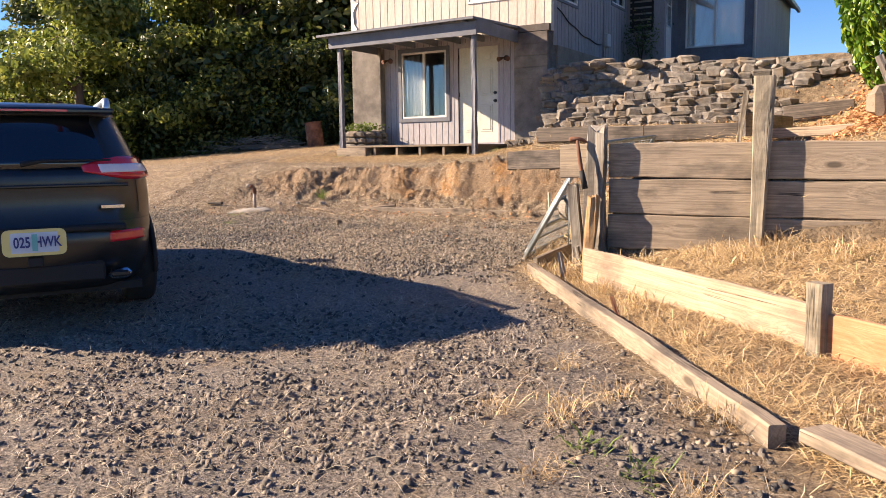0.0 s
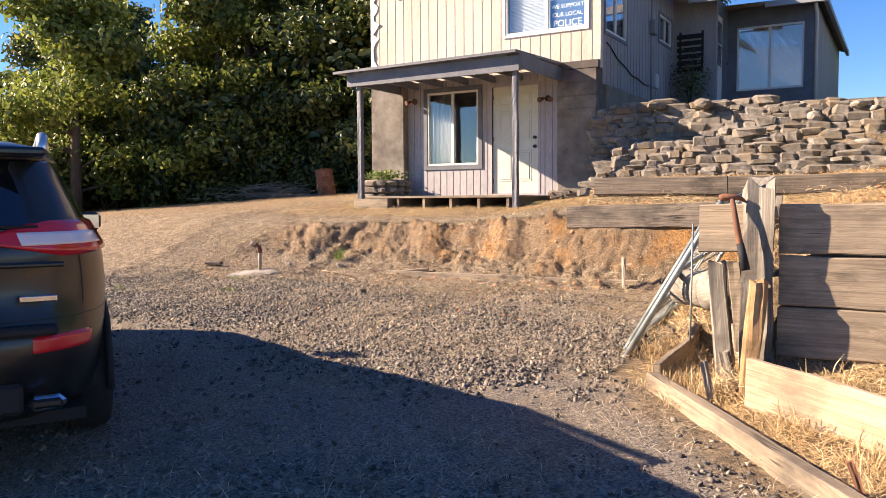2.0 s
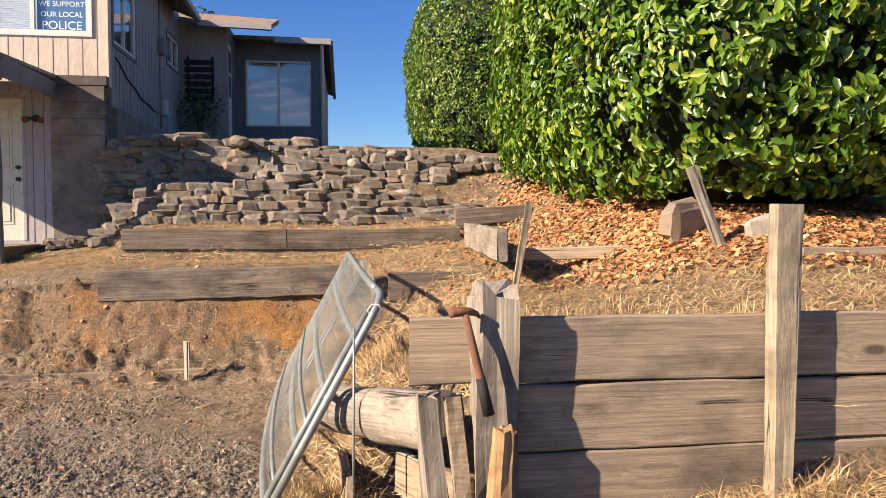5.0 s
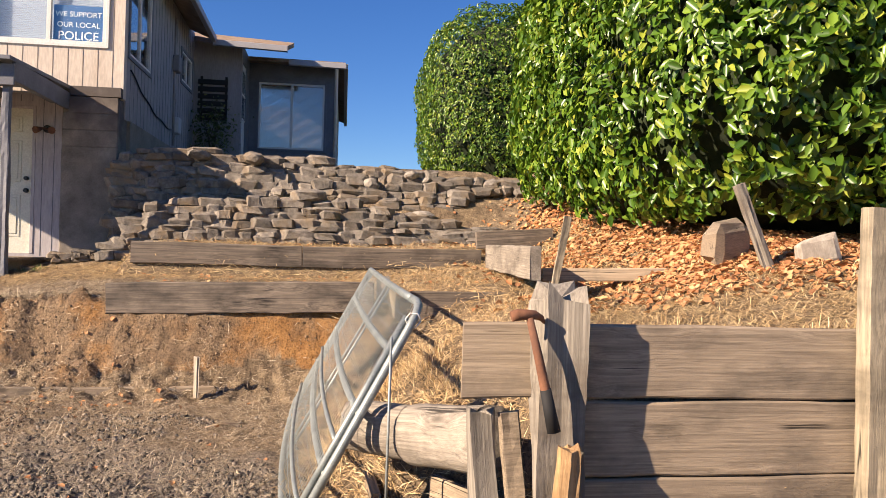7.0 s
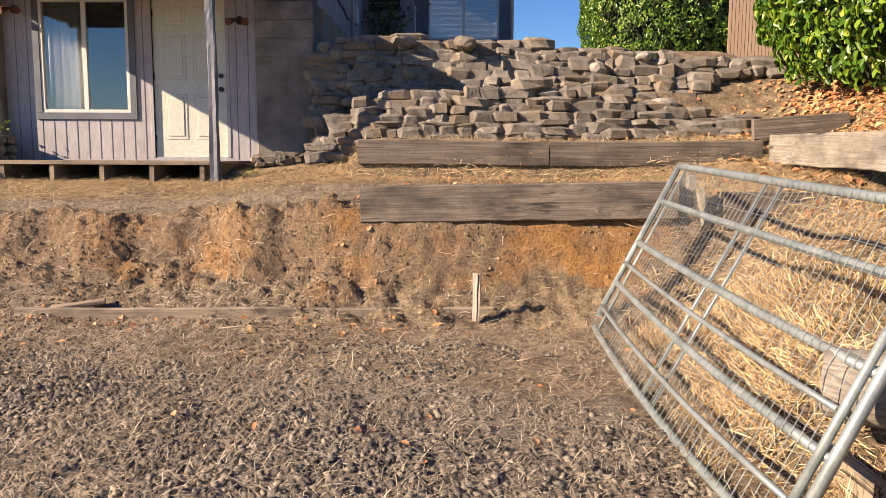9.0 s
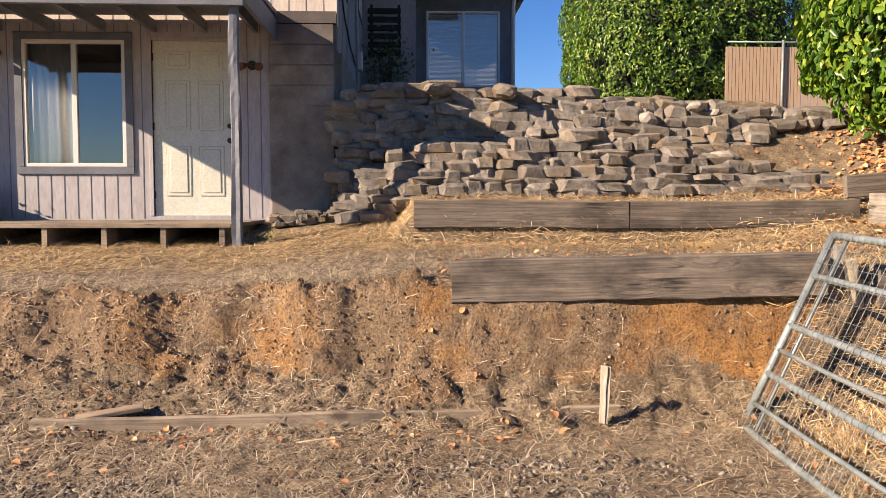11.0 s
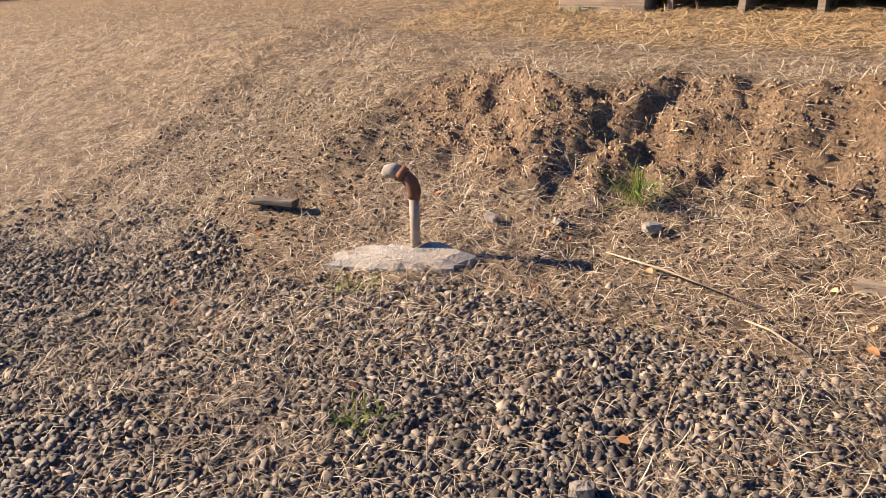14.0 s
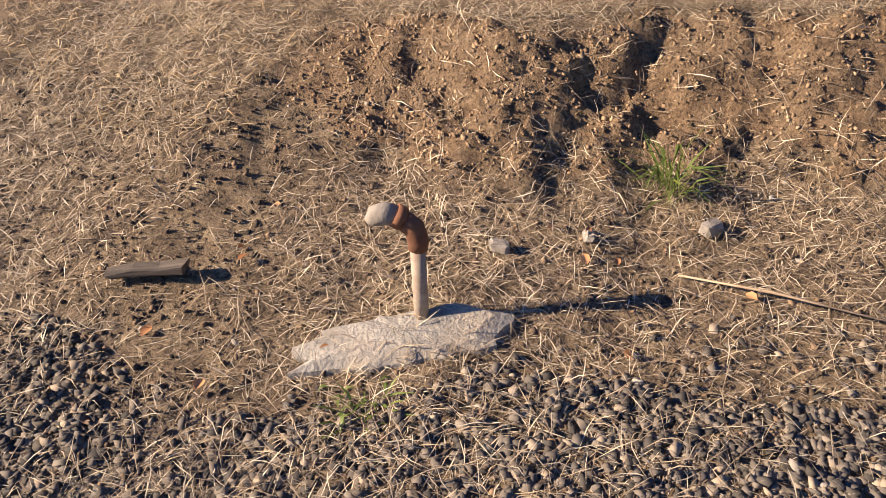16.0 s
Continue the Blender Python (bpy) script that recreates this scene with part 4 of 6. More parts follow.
# ---------------------------------------------------------------- dry-stone walls
def rock(seed, flat=0.5, cuts=2):
    """A rough stone about one unit long, twelve to fifty triangles."""
    rnd = random.Random(seed)
    bm = bmesh.new()
    bmesh.ops.create_cube(bm, size=1.0)
    for v in bm.verts:
        v.co = Vector(q * rnd.uniform(0.84, 1.12) for q in v.co)
    bmesh.ops.bevel(bm, geom=list(bm.edges), offset=rnd.uniform(0.16, 0.27), segments=1, affect="EDGES")
    for v in bm.verts:
        v.co += Vector((rnd.uniform(-0.085, 0.085), rnd.uniform(-0.085, 0.085), rnd.uniform(-0.085, 0.085)))
    me = bpy.data.meshes.new("stone")
    bm.to_mesh(me)
    bm.free()
    return me


def round_rock(seed):
    bm = bmesh.new()
    bmesh.ops.create_icosphere(bm, subdivisions=2, radius=0.58)
    for v in bm.verts:
        v.co *= 1 + 0.28 * noise.noise(v.co * 2.2 + Vector((seed * 1.7, 0, 0)))
    me = bpy.data.meshes.new("stone")
    bm.to_mesh(me)
    bm.free()
    return me


def stone_meshes(material, n, seed):
    out = []
    for i in range(n):
        me = rock(seed + i)
        me.materials.append(material)
        out.append(me)
    return out


GAP_EARTH = mottled("gap_earth", (0.09, 0.068, 0.05), (0.26, 0.195, 0.135), 7, 0.95, 0.6, 0.015, 40)
FLAGS = stone_meshes(STONE, 22, 100)
COBBLES = stone_meshes(STONE, 22, 200)
rs = random.Random(42)


def stone_piece(parent, mesh, x, y, z, sx, sy, sz, tilt=4.0):
    ob = new("stone", mesh)
    ob.parent = parent
    ob.matrix_basis = Matrix.Translation((x, y, z)) @ Euler([radians(rs.uniform(-tilt, tilt)) for _ in range(3)]).to_matrix().to_4x4() @ Matrix.Diagonal((sx, sy, sz, 1))
    return ob


def dry_wall(name, label, x0, x1, face, base_z, top_fn, course, length, meshes, backing_depth=0.25, tilt=4.0, batter=0.25):
    """Courses of single stones before a dark earth backing."""
    w = thing(name, label, "stone wall", kind="structure")
    bm = bmesh.new()
    n = 24
    rows = []
    for i in range(n + 1):
        x = x0 + 0.25 + (x1 - x0 - 0.25) * i / n
        t = max(top_fn(x) - 0.08, base_z(x) + 0.02)
        rows.append([bm.verts.new((x, face + dy, zz)) for dy, zz in ((0.10, base_z(x) - 0.3), (0.10 + batter * 0.6, t), (0.16 + backing_depth + batter, t), (0.16 + backing_depth + batter, base_z(x) - 0.3))])
    for a, c in zip(rows, rows[1:]):
        for k in range(3):
            bm.faces.new((a[k], c[k], c[k + 1], a[k + 1]))
    part("backing", bm, GAP_EARTH, w, "earth and rubble behind the stones")
    z_off = 0.0
    while True:
        placed = False
        hgt = course * rs.uniform(0.75, 1.25)
        x = x0 + rs.uniform(-0.1, 0.05)
        while x < x1:
            ln = length * rs.uniform(0.55, 1.5)
            cx = x + ln / 2
            z = base_z(cx) + z_off + hgt / 2
            if z + hgt * 0.3 < top_fn(cx):
                placed = True
                frac = z_off / max(0.3, top_fn(cx) - base_z(cx))
                stone_piece(w, rs.choice(meshes), cx, face + 0.10 + batter * frac + rs.uniform(-0.035, 0.035), z + rs.uniform(-0.02, 0.02), ln * 1.28, rs.uniform(0.26, 0.36), hgt * rs.uniform(1.25, 1.65), tilt)
            x += ln
        if not placed:
            break
        z_off += hgt * 0.88
    return w


dry_wall("wall_stone_lower", "low terrace wall of flat tan field stones", -6.2, -0.75, 14.5, lambda x: 1.70 if x < -5.55 else 1.87 + 0.02 * (x + 6), lambda x: float(np.interp(x, [-6.4, -6.15, -5.9, -5.7, -3.6, -1.6, -0.8], [1.9, 2.0, 2.25, 2.5, 2.62, 2.25, 2.12])), 0.088, 0.27, FLAGS, 0.25, 4.0)
dry_wall("wall_stone_footing", "low rubble footing before the concrete pier", -7.05, -6.1, 15.1, lambda x: 1.64, lambda x: float(np.interp(x, [-7.05, -6.6, -6.1], [1.75, 1.80, 1.88])), 0.055, 0.15, FLAGS, 0.2, 5.0, 0.1)
dry_wall("wall_stone_upper", "rough upper terrace wall of grey field stones", -6.38, -1.75, 15.15, lambda x: 1.72 if x < -5.9 else 2.38 + 0.02 * (x + 6), lambda x: float(np.interp(x, [-6.4, -5.5, -4.6, -3.0, -1.8], [3.2, 3.24, 3.22, 3.16, 3.04])), 0.105, 0.25, FLAGS + COBBLES, 0.3, 6.0, 0.35)
dry_wall("wall_stone_end", "low dark broken end of the stone wall", -1.75, -0.55, 15.35, lambda x: 2.72 + 0.03 * (x + 2), lambda x: float(np.interp(x, [-1.8, -0.6], [3.05, 3.0])), 0.13, 0.24, COBBLES, 0.3, 14.0, 0.2)
for i, (x, y, z, sx, sy, sz, m) in enumerate(((-4.50, 15.25, 3.20, 0.30, 0.3, 0.26, STONE), (-2.87, 15.30, 2.90, 0.24, 0.22, 0.26, PALE_STONE), (-2.15, 14.85, 2.45, 0.34, 0.3, 0.2, PALE_STONE), (-5.25, 15.3, 3.22, 0.26, 0.3, 0.2, STONE), (-2.3, 15.32, 3.05, 0.2, 0.2, 0.17, PALE_STONE), (-2.1, 15.35, 2.98, 0.17, 0.2, 0.14, PALE_STONE))):
    me = round_rock(300 + i)
    me.materials.append(m)
    ob = tagged(new("boulder", me), "rounded pale field stone set in the wall" if m is PALE_STONE else "large rounded grey cap stone on the wall", "stone", "boulders of the wall")
    ob.matrix_basis = pose(x, y, z - 0.07, 5, 8, i * 40) @ Matrix.Diagonal((sx * 0.85, sy, sz * 0.6, 1))
rockery = thing("planter", "low curved field stone planter beside the porch", "planter", (0, 0, 0))
for c in range(4):
    for k in range(9):
        a = math.pi * (0.95 + k / 8 * 1.1)
        stone_piece(rockery, rs.choice(FLAGS), -10.72 + math.cos(a) * 0.42, 15.25 + math.sin(a) * 0.45, 1.55 + c * 0.13, 0.24, 0.16, 0.12)
bm = bmesh.new()
tube(bm, [(-10.72, 15.25, 1.4), (-10.72, 15.25, 2.02)], 0.42, 16)
part("soil", bm, FOUNDATION, rockery)
rng = np.random.default_rng(91)
pts = rng.normal(0, 1, (420, 3)) * np.array([0.2, 0.16, 0.05]) + np.array([-10.68, 15.12, 2.10])
v, f = leaf_mesh(pts, rng.normal(0, 0.6, (420, 3)) + np.array([0, -0.3, 1.0]), 0.055, rng, 0.7)
ob = new("plant", mesh_from("plant", v, f, GREEN_BLADE))
ob.parent = rockery
tagged(ob, "low sparse green plant in the planter", kind="stuff")

# ---------------------------------------------------------------- car
CAR_PAINT, _nt, _b = base("car_paint", 0.32, 0.0, (0.008, 0.009, 0.010))
_b.inputs["Coat Weight"].default_value, _b.inputs["Coat Roughness"].default_value = 0.25, 0.1
_d = noise_tex(_nt, coords(_nt), 5.0)
_nt.links.new(ramp(_nt, _d, ((0.35, (0.007, 0.008, 0.009)), (0.75, (0.022, 0.020, 0.017)))), _b.inputs["Base Color"])
CAR_GLASS = plain("car_glass", (0.006, 0.007, 0.009), 0.05, 0.0, 1.0)
TRIM_BLACK = plain("trim_black", (0.012, 0.012, 0.013), 0.8)
RUBBER = mottled("rubber", (0.012, 0.012, 0.012), (0.03, 0.029, 0.027), 8, 0.9, 0.3, 0.004, 60)
LAMP_RED = plain("lamp_red", (0.62, 0.02, 0.03), 0.12, 0.0, 0.6)
LAMP_CLEAR = plain("lamp_clear", (0.8, 0.70, 0.69), 0.15, 0.0, 0.6)
CHROME = plain("chrome", (0.75, 0.75, 0.76), 0.12, 1.0)
SILVER = plain("silver", (0.62, 0.63, 0.65), 0.3, 0.8)

LEVELS = [(0.24, -2.08, 2.05, 0.78), (0.32, -2.20, 2.2, 0.86), (0.46, -2.28, 2.28, 0.90), (0.60, -2.31, 2.31, 0.915), (0.70, -2.31, 2.31, 0.925), (0.76, -2.26, 2.30, 0.93), (0.90, -2.235, 2.27, 0.935), (1.02, -2.24, 2.15, 0.925), (1.10, -2.25, 1.75, 0.905), (1.16, -2.22, 1.15, 0.865), (1.22, -2.19, 1.0, 0.83), (1.36, -2.12, 0.75, 0.765), (1.50, -2.05, 0.42, 0.70), (1.57, -2.05, 0.2, 0.665), (1.62, -1.98, 0.0, 0.62), (1.66, -1.7, -0.3, 0.50), (1.675, -1.2, -0.6, 0.3)]


def car_skin(z, u, out=0.0):
    """A point of the car's skin at height z; u runs round the outline in turns, 0 at the nose, 0.5 at the tail."""
    zs = [q[0] for q in LEVELS]
    xr, xf, hw = (float(np.interp(z, zs, [q[k] for q in LEVELS])) for k in (1, 2, 3))
    c, s = math.cos(2 * math.pi * u), math.sin(2 * math.pi * u)
    e = 5.5
    k = (abs(c) ** e + abs(s) ** e) ** (-1 / e)
    cx, hl = (xr + xf) / 2, (xf - xr) / 2
    x, y = c * k * hl, s * k * hw
    # crown of the tail and nose in plan
    x *= 1 - 0.05 * (abs(y) / hw) ** 2
    n = Vector((c / hl * abs(c * k) ** (e - 1), s / hw * abs(s * k) ** (e - 1), 0.0)).normalized()
    n = Vector((c * abs(c * k) ** (e - 2) / hl, s * abs(s * k) ** (e - 2) / hw, 0)).normalized()
    return Vector((cx + x, y, z)) + n * out


def skin_patch(z0, z1, u0, u1, out, nz=6, nu=18, shape=None):
    """A panel laid on the car's skin, a little proud, with a rim back to the skin."""
    bm = bmesh.new()
    grid = []
    for i in range(nz + 1):
        row = []
        for j in range(nu + 1):
            f, g = j / nu, i / nz
            za, zb = (z0, z1) if shape is None else shape(f)
            edge = i in (0, nz) or j in (0, nu)
            row.append(bm.verts.new(car_skin(za + (zb - za) * g, u0 + (u1 - u0) * f, -0.01 if edge else out)))
        grid.append(row)
    for a, c in zip(grid, grid[1:]):
        for j in range(nu):
            bm.faces.new((a[j], a[j + 1], c[j + 1], c[j])).smooth = True
    bmesh.ops.recalc_face_normals(bm, faces=bm.faces)
    return bm


def loft(z_list, nu=96):
    bm = bmesh.new()
    rings = [[bm.verts.new(car_skin(z, k / nu)) for k in range(nu)] for z in z_list]
    for a, c in zip(rings, rings[1:]):
        for k in range(nu):
            bm.faces.new((a[k], a[(k + 1) % nu], c[(k + 1) % nu], c[k])).smooth = True
    bm.faces.new(list(reversed(rings[0])))
    bm.faces.new(rings[-1])
    return bm


def text_mesh(words, size, depth=0.001, bold=0.0):
    cu = bpy.data.curves.new("letters", "FONT")
    cu.body, cu.size, cu.extrude, cu.align_x, cu.align_y, cu.offset = words, size, depth, "CENTER", "CENTER", bold
    tmp = bpy.data.objects.new("letters", cu)
    scene.collection.objects.link(tmp)
    me = bpy.data.meshes.new_from_object(tmp.evaluated_get(bpy.context.evaluated_depsgraph_get()))
    bpy.data.objects.remove(tmp)
    return me


def build_car():
    h = Vector((-0.866, 0.5, 0))
    mid = Vector((-5.46, 4.0, 0)) + h * 2.31
    car = thing("car", "black compact sport utility car parked on gravel", "car", (mid.x, mid.y, 0.265), rz=150)
    low = [q[0] for q in LEVELS if q[0] <= 1.16]
    body = part("body", loft(low), CAR_PAINT, car, "dusty black painted body")
    part("greenhouse", loft([1.16, 1.22, 1.29, 1.36, 1.43, 1.50, 1.545]), CAR_GLASS, car, "dark tinted windows")
    part("roof", loft([1.545, 1.57, 1.60, 1.62, 1.645, 1.66, 1.675]), CAR_PAINT, car)
    part("spoiler", boxes(((-2.17, -0.60, 1.555), (-1.85, 0.60, 1.60)), bevel=0.015), CAR_PAINT, car)
    part("brake_light", boxes(((-2.176, -0.28, 1.57), (-2.165, 0.28, 1.585))), LAMP_RED, car, "thin red high brake light")
    # u at the tail's own right side (local -y) lies above 0.5
    for sgn in (1, -1):
        ua = lambda q: 0.5 + sgn * q
        part("pillar", skin_patch(1.16, 1.56, ua(0.088), ua(0.135), 0.012, 8, 10), CAR_PAINT, car)
        lamp = part("tail_light", skin_patch(1.07, 1.25, ua(0.060), ua(0.152), 0.026, 9, 28, lambda f: (1.13 - 0.07 * min(1, f * 2.2), 1.18 + 0.075 * min(1, f * 2.2))), LAMP_RED, car, "red tail light with clear band")
        part("lens_band", skin_patch(1.115, 1.195, ua(0.076), ua(0.136), 0.040, 7, 18), LAMP_CLEAR, lamp, "pale clear lens band")
        part("reflector", skin_patch(0.60, 0.69, ua(0.080), ua(0.120), 0.020, 7, 14), LAMP_RED, car, "red bumper reflector")
        part("bumper_seam", skin_patch(0.755, 0.77, ua(0.05), ua(0.17), 0.006, 2, 20), BLACK, car)
        part("tailgate_seam", skin_patch(0.77, 1.12, ua(0.112), ua(0.1135), 0.004, 6, 2), BLACK, car)
        y = -sgn * 0.56
        ex = part("exhaust_tip", boxes(((-2.285, y - 0.085, 0.325), (-2.19, y + 0.085, 0.40)), bevel=0.03), CHROME, car, "oval chrome exhaust tip")
        part("exhaust_bore", boxes(((-2.289, y - 0.066, 0.340), (-2.24, y + 0.066, 0.385)), bevel=0.012), BLACK, ex)
        part("roof_rail", tube(bmesh.new(), [(-1.72, -sgn * 0.60, 1.60), (-1.66, -sgn * 0.60, 1.685), (-1.4, -sgn * 0.60, 1.675), (-0.6, -sgn * 0.60, 1.665), (-0.3, -sgn * 0.60, 1.60)], [0.03, 0.03, 0.03, 0.03, 0.03], 8), SILVER, car, "silver roof rail")
        mir = part("mirror", boxes(((0.62, min(-sgn * 0.90, -sgn * 1.10), 1.10), (0.76, max(-sgn * 0.90, -sgn * 1.10), 1.25)), bevel=0.035), CAR_PAINT, car)
        part("mirror_glass", boxes(((0.616, min(-sgn * 0.93, -sgn * 1.08), 1.12), (0.622, max(-sgn * 0.93, -sgn * 1.08), 1.23))), CHROME, mir)
        for wx in (-1.38, 1.32):
            wy = -sgn * 0.80
            arch = bmesh.new()
            tube(arch, [(wx + math.cos(a) * 0.385, -sgn * 0.895, 0.36 + math.sin(a) * 0.385) for a in (math.pi * k / 16 for k in range(-1, 18))], 0.022, 6)
            part("wheel_arch", arch, TRIM_BLACK, car)
            bm = bmesh.new()
            prof = [(-0.115, 0.25), (-0.115, 0.325), (-0.085, 0.355), (0.085, 0.355), (0.115, 0.325), (0.115, 0.25)]
            rings = [[bm.verts.new((wx + math.cos(2 * math.pi * k / 40) * r, wy + o, 0.355 + math.sin(2 * math.pi * k / 40) * r)) for k in range(40)] for o, r in prof]
            for a, c in zip(rings, rings[1:]):
                for k in range(40):
                    bm.faces.new((a[k], a[(k + 1) % 40], c[(k + 1) % 40], c[k])).smooth = True
            wheel = part("wheel", bm, RUBBER, car, "black rubber tyre on alloy rim")
            rim = bmesh.new()
            tube(rim, [(wx, wy - 0.10, 0.355), (wx, wy + 0.10, 0.355)], 0.252, 30)
            part("rim", rim, SILVER, wheel)
    plate = part("licence_plate", skin_flat(-2.345, 0.205, 0.095, 0.64, 0.045), plain("plate_yellow", (0.72, 0.60, 0.22), 0.4), car, "plate in a pale yellow rounded frame")
    part("plate_face", skin_flat(-2.349, 0.152, 0.072, 0.64, 0.012), plain("plate_white", (0.52, 0.58, 0.66), 0.4), plate)
    part("plate_tree", boxes(((-2.356, -0.018, 0.58), (-2.352, 0.018, 0.70)), bevel=0.001), plain("plate_green", (0.15, 0.42, 0.40), 0.5), plate)
    for word, y in (("025", 0.08), ("HWK", -0.082)):
        me = text_mesh(word, 0.105, 0.001, 0.0022)
        me.materials.append(plain("plate_ink", (0.02, 0.03, 0.16), 0.5))
        ob = new("letters", me)
        ob.parent = plate
        ob.matrix_basis = pose(-2.354, y, 0.64, 90, 0, -90) @ Matrix.Diagonal((0.68, 1, 1, 1))
    part("step_pad", boxes(((-2.335, -0.62, 0.700), (-2.22, 0.62, 0.745)), bevel=0.012), TRIM_BLACK, car)
    part("diffuser", boxes(((-2.285, -0.46, 0.32), (-2.2, 0.46, 0.47)), bevel=0.02), TRIM_BLACK, car)
    part("hitch", boxes(((-2.33, -0.05, 0.46), (-2.2, 0.05, 0.53)), bevel=0.008), TRIM_BLACK, car)
    part("badge", boxes(((-2.262, -0.62, 0.855), (-2.225, -0.46, 0.885)), bevel=0.004), CHROME, car, "small chrome badge bar")
    part("tail_crease", boxes(((-2.268, -0.66, 1.02), (-2.2, 0.66, 1.045)), bevel=0.008), CAR_PAINT, car)
    wip = tube(bmesh.new(), [(-2.225, 0.05, 1.19), (-2.215, -0.1, 1.215), (-2.205, -0.55, 1.215)], [0.022, 0.014, 0.006], 6)
    part("wiper", wip, TRIM_BLACK, car, "black rear wiper arm")
    part("antenna", tube(bmesh.new(), [(-1.75, 0.18, 1.66), (-1.8, 0.18, 1.70), (-1.95, 0.18, 1.86)], [0.025, 0.012, 0.003], 6), TRIM_BLACK, car)
    part("tow_shadow_pan", boxes(((-2.0, -0.75, 0.2), (2.0, 0.75, 0.26))), TRIM_BLACK, car)
    return car


def skin_flat(x, hw, hh, z, r):
    """An upright rounded plate facing the tail."""
    bm = bmesh.new()
    pts = []
    for cy, cz, a0 in ((hw - r, hh - r, 0), (-(hw - r), hh - r, 90), (-(hw - r), -(hh - r), 180), (hw - r, -(hh - r), 270)):
        for k in range(6):
            a = radians(a0 + k * 18)
            pts.append((cy + math.cos(a) * r, cz + math.sin(a) * r))
    f = [bm.verts.new((x, y, z + q)) for y, q in pts]
    g = [bm.verts.new((x + 0.03, y, z + q)) for y, q in pts]
    bm.faces.new(f)
    for i in range(len(f)):
        j = (i + 1) % len(f)
        bm.faces.new((f[i], g[i], g[j], f[j]))
    bmesh.ops.recalc_face_normals(bm, faces=bm.faces)
    return bm


build_car()

# ---------------------------------------------------------------- leaning gate
def build_gate():
    bl, br = Vector((-3.46, 8.05, 0.43)), Vector((-3.60, 10.97, 0.57))
    tl, tr = Vector((-2.83, 8.19, 1.57)), Vector((-2.99, 11.14, 1.69))
    gate = thing("farm_gate", "leaning galvanised tube farm gate with wire mesh", "gate")

    def at(u, v):
        bow = 4 * u * (1 - u) * (1.15 - 0.45 * u) * (0.065 - 0.05 * v)
        return bl.lerp(br, u).lerp(tl.lerp(tr, u), v) + Vector((-bow, 0, 0))
    nrm = (br - bl).cross(tl - bl).normalized()
    us = [k / 10 for k in range(11)]
    r = 0.023
    corner = [at(0, 0.90), at(0.006, 0.955), at(0.022, 0.988), at(0.05, 1.0)]
    part("stile", tube(bmesh.new(), [at(0, -0.03), at(0, 0.4), *corner, at(0.1, 1.0)], r, 10), GALV, gate, "bent galvanised tube")
    part("stile", tube(bmesh.new(), [at(1, 0), at(1, 1)], r, 10), GALV, gate)
    part("rail", tube(bmesh.new(), [at(0.1 + 0.9 * k, 1) for k in us], r, 10), GALV, gate)
    for v in (0.0, 0.27, 0.52, 0.78):
        part("rail", tube(bmesh.new(), [at(k, v) for k in us], r * 0.92, 10), GALV, gate)
    for v in (0.12, 0.39):
        part("inner_rail", tube(bmesh.new(), [at(0.02 + 0.96 * k, v) - nrm * 0.03 for k in us], r * 0.6, 8), GALV, gate)
    part("inner_stile", tube(bmesh.new(), [at(0.013, 0) - nrm * 0.03, at(0.013, 0.93) - nrm * 0.03], r * 0.8, 8), GALV, gate)
    for u in (0.46, 0.52, 0.955):
        part("stay", tube(bmesh.new(), [at(u, 0) + nrm * 0.015, at(u, 1) + nrm * 0.015], 0.009, 6), GALV, gate)
    wire = bmesh.new()
    for i in range(1, 52):
        u = i / 52
        tube(wire, [at(u, 0) - nrm * 0.025, at(u, 1) - nrm * 0.025], 0.0019, 3, False)
    for i in range(1, 13):
        v = i / 13
        tube(wire, [at(k, v) - nrm * 0.025 for k in us], 0.0019, 3, False)
    tagged(part("wire_mesh", wire, GALV, gate, "thin galvanised wire mesh"), kind="stuff")
    for v in (0.04, 0.93):
        p = at(0, v)
        part("wire_tie", tube(bmesh.new(), [p + Vector((0.04 * math.cos(a), 0.01 * a / 6, 0.04 * math.sin(a))) for a in (0, 1, 2, 3, 4, 5, 6.2)], 0.004, 5), WHITE_PAINT, gate)
    solid("prop_rod", tube(bmesh.new(), [(-2.99, 8.06, 1.42), (-3.0, 8.05, 0.38)], 0.007, 8), GALV, "thin steel rod propping the gate", "rod")


build_gate()

# ---------------------------------------------------------------- jumble at the corner post
def split_log(name, p0, p1, radius, seed, label):
    """A barked log, its outer face hewn nearly flat, checked at the ends."""
    ln = (Vector(p1) - Vector(p0)).length
    bm = bmesh.new()
    rings, sides, n = [], 22, 14
    for i in range(n + 1):
        x = ln * i / n
        ring = []
        for k in range(sides):
            a = 2 * math.pi * k / sides
            r = radius * (abs(math.cos(a)) ** 2.6 + abs(math.sin(a)) ** 2.6) ** (-1 / 2.6)
            r *= 1 + 0.05 * noise.noise((x * 3 + seed, math.cos(a) * 1.5, math.sin(a) * 1.5)) + 0.02 * noise.noise((x * 14, k * 0.9, seed))
            ring.append(bm.verts.new((x + (0.02 * noise.noise((k * 0.8, seed, i)) if i in (0, n) else 0), math.cos(a) * r * 0.8, math.sin(a) * r)))
        rings.append(ring)
    for a, c in zip(rings, rings[1:]):
        for k in range(sides):
            bm.faces.new((a[k], a[(k + 1) % sides], c[(k + 1) % sides], c[k])).smooth = True
    bm.faces.new(list(reversed(rings[0])))
    bm.faces.new(rings[-1])
    bmesh.ops.recalc_face_normals(bm, faces=bm.faces)
    ob = solid(name, bm, PALE_BOARD, label, "log")
    ob.matrix_basis = lay(p0, p1)
    return ob


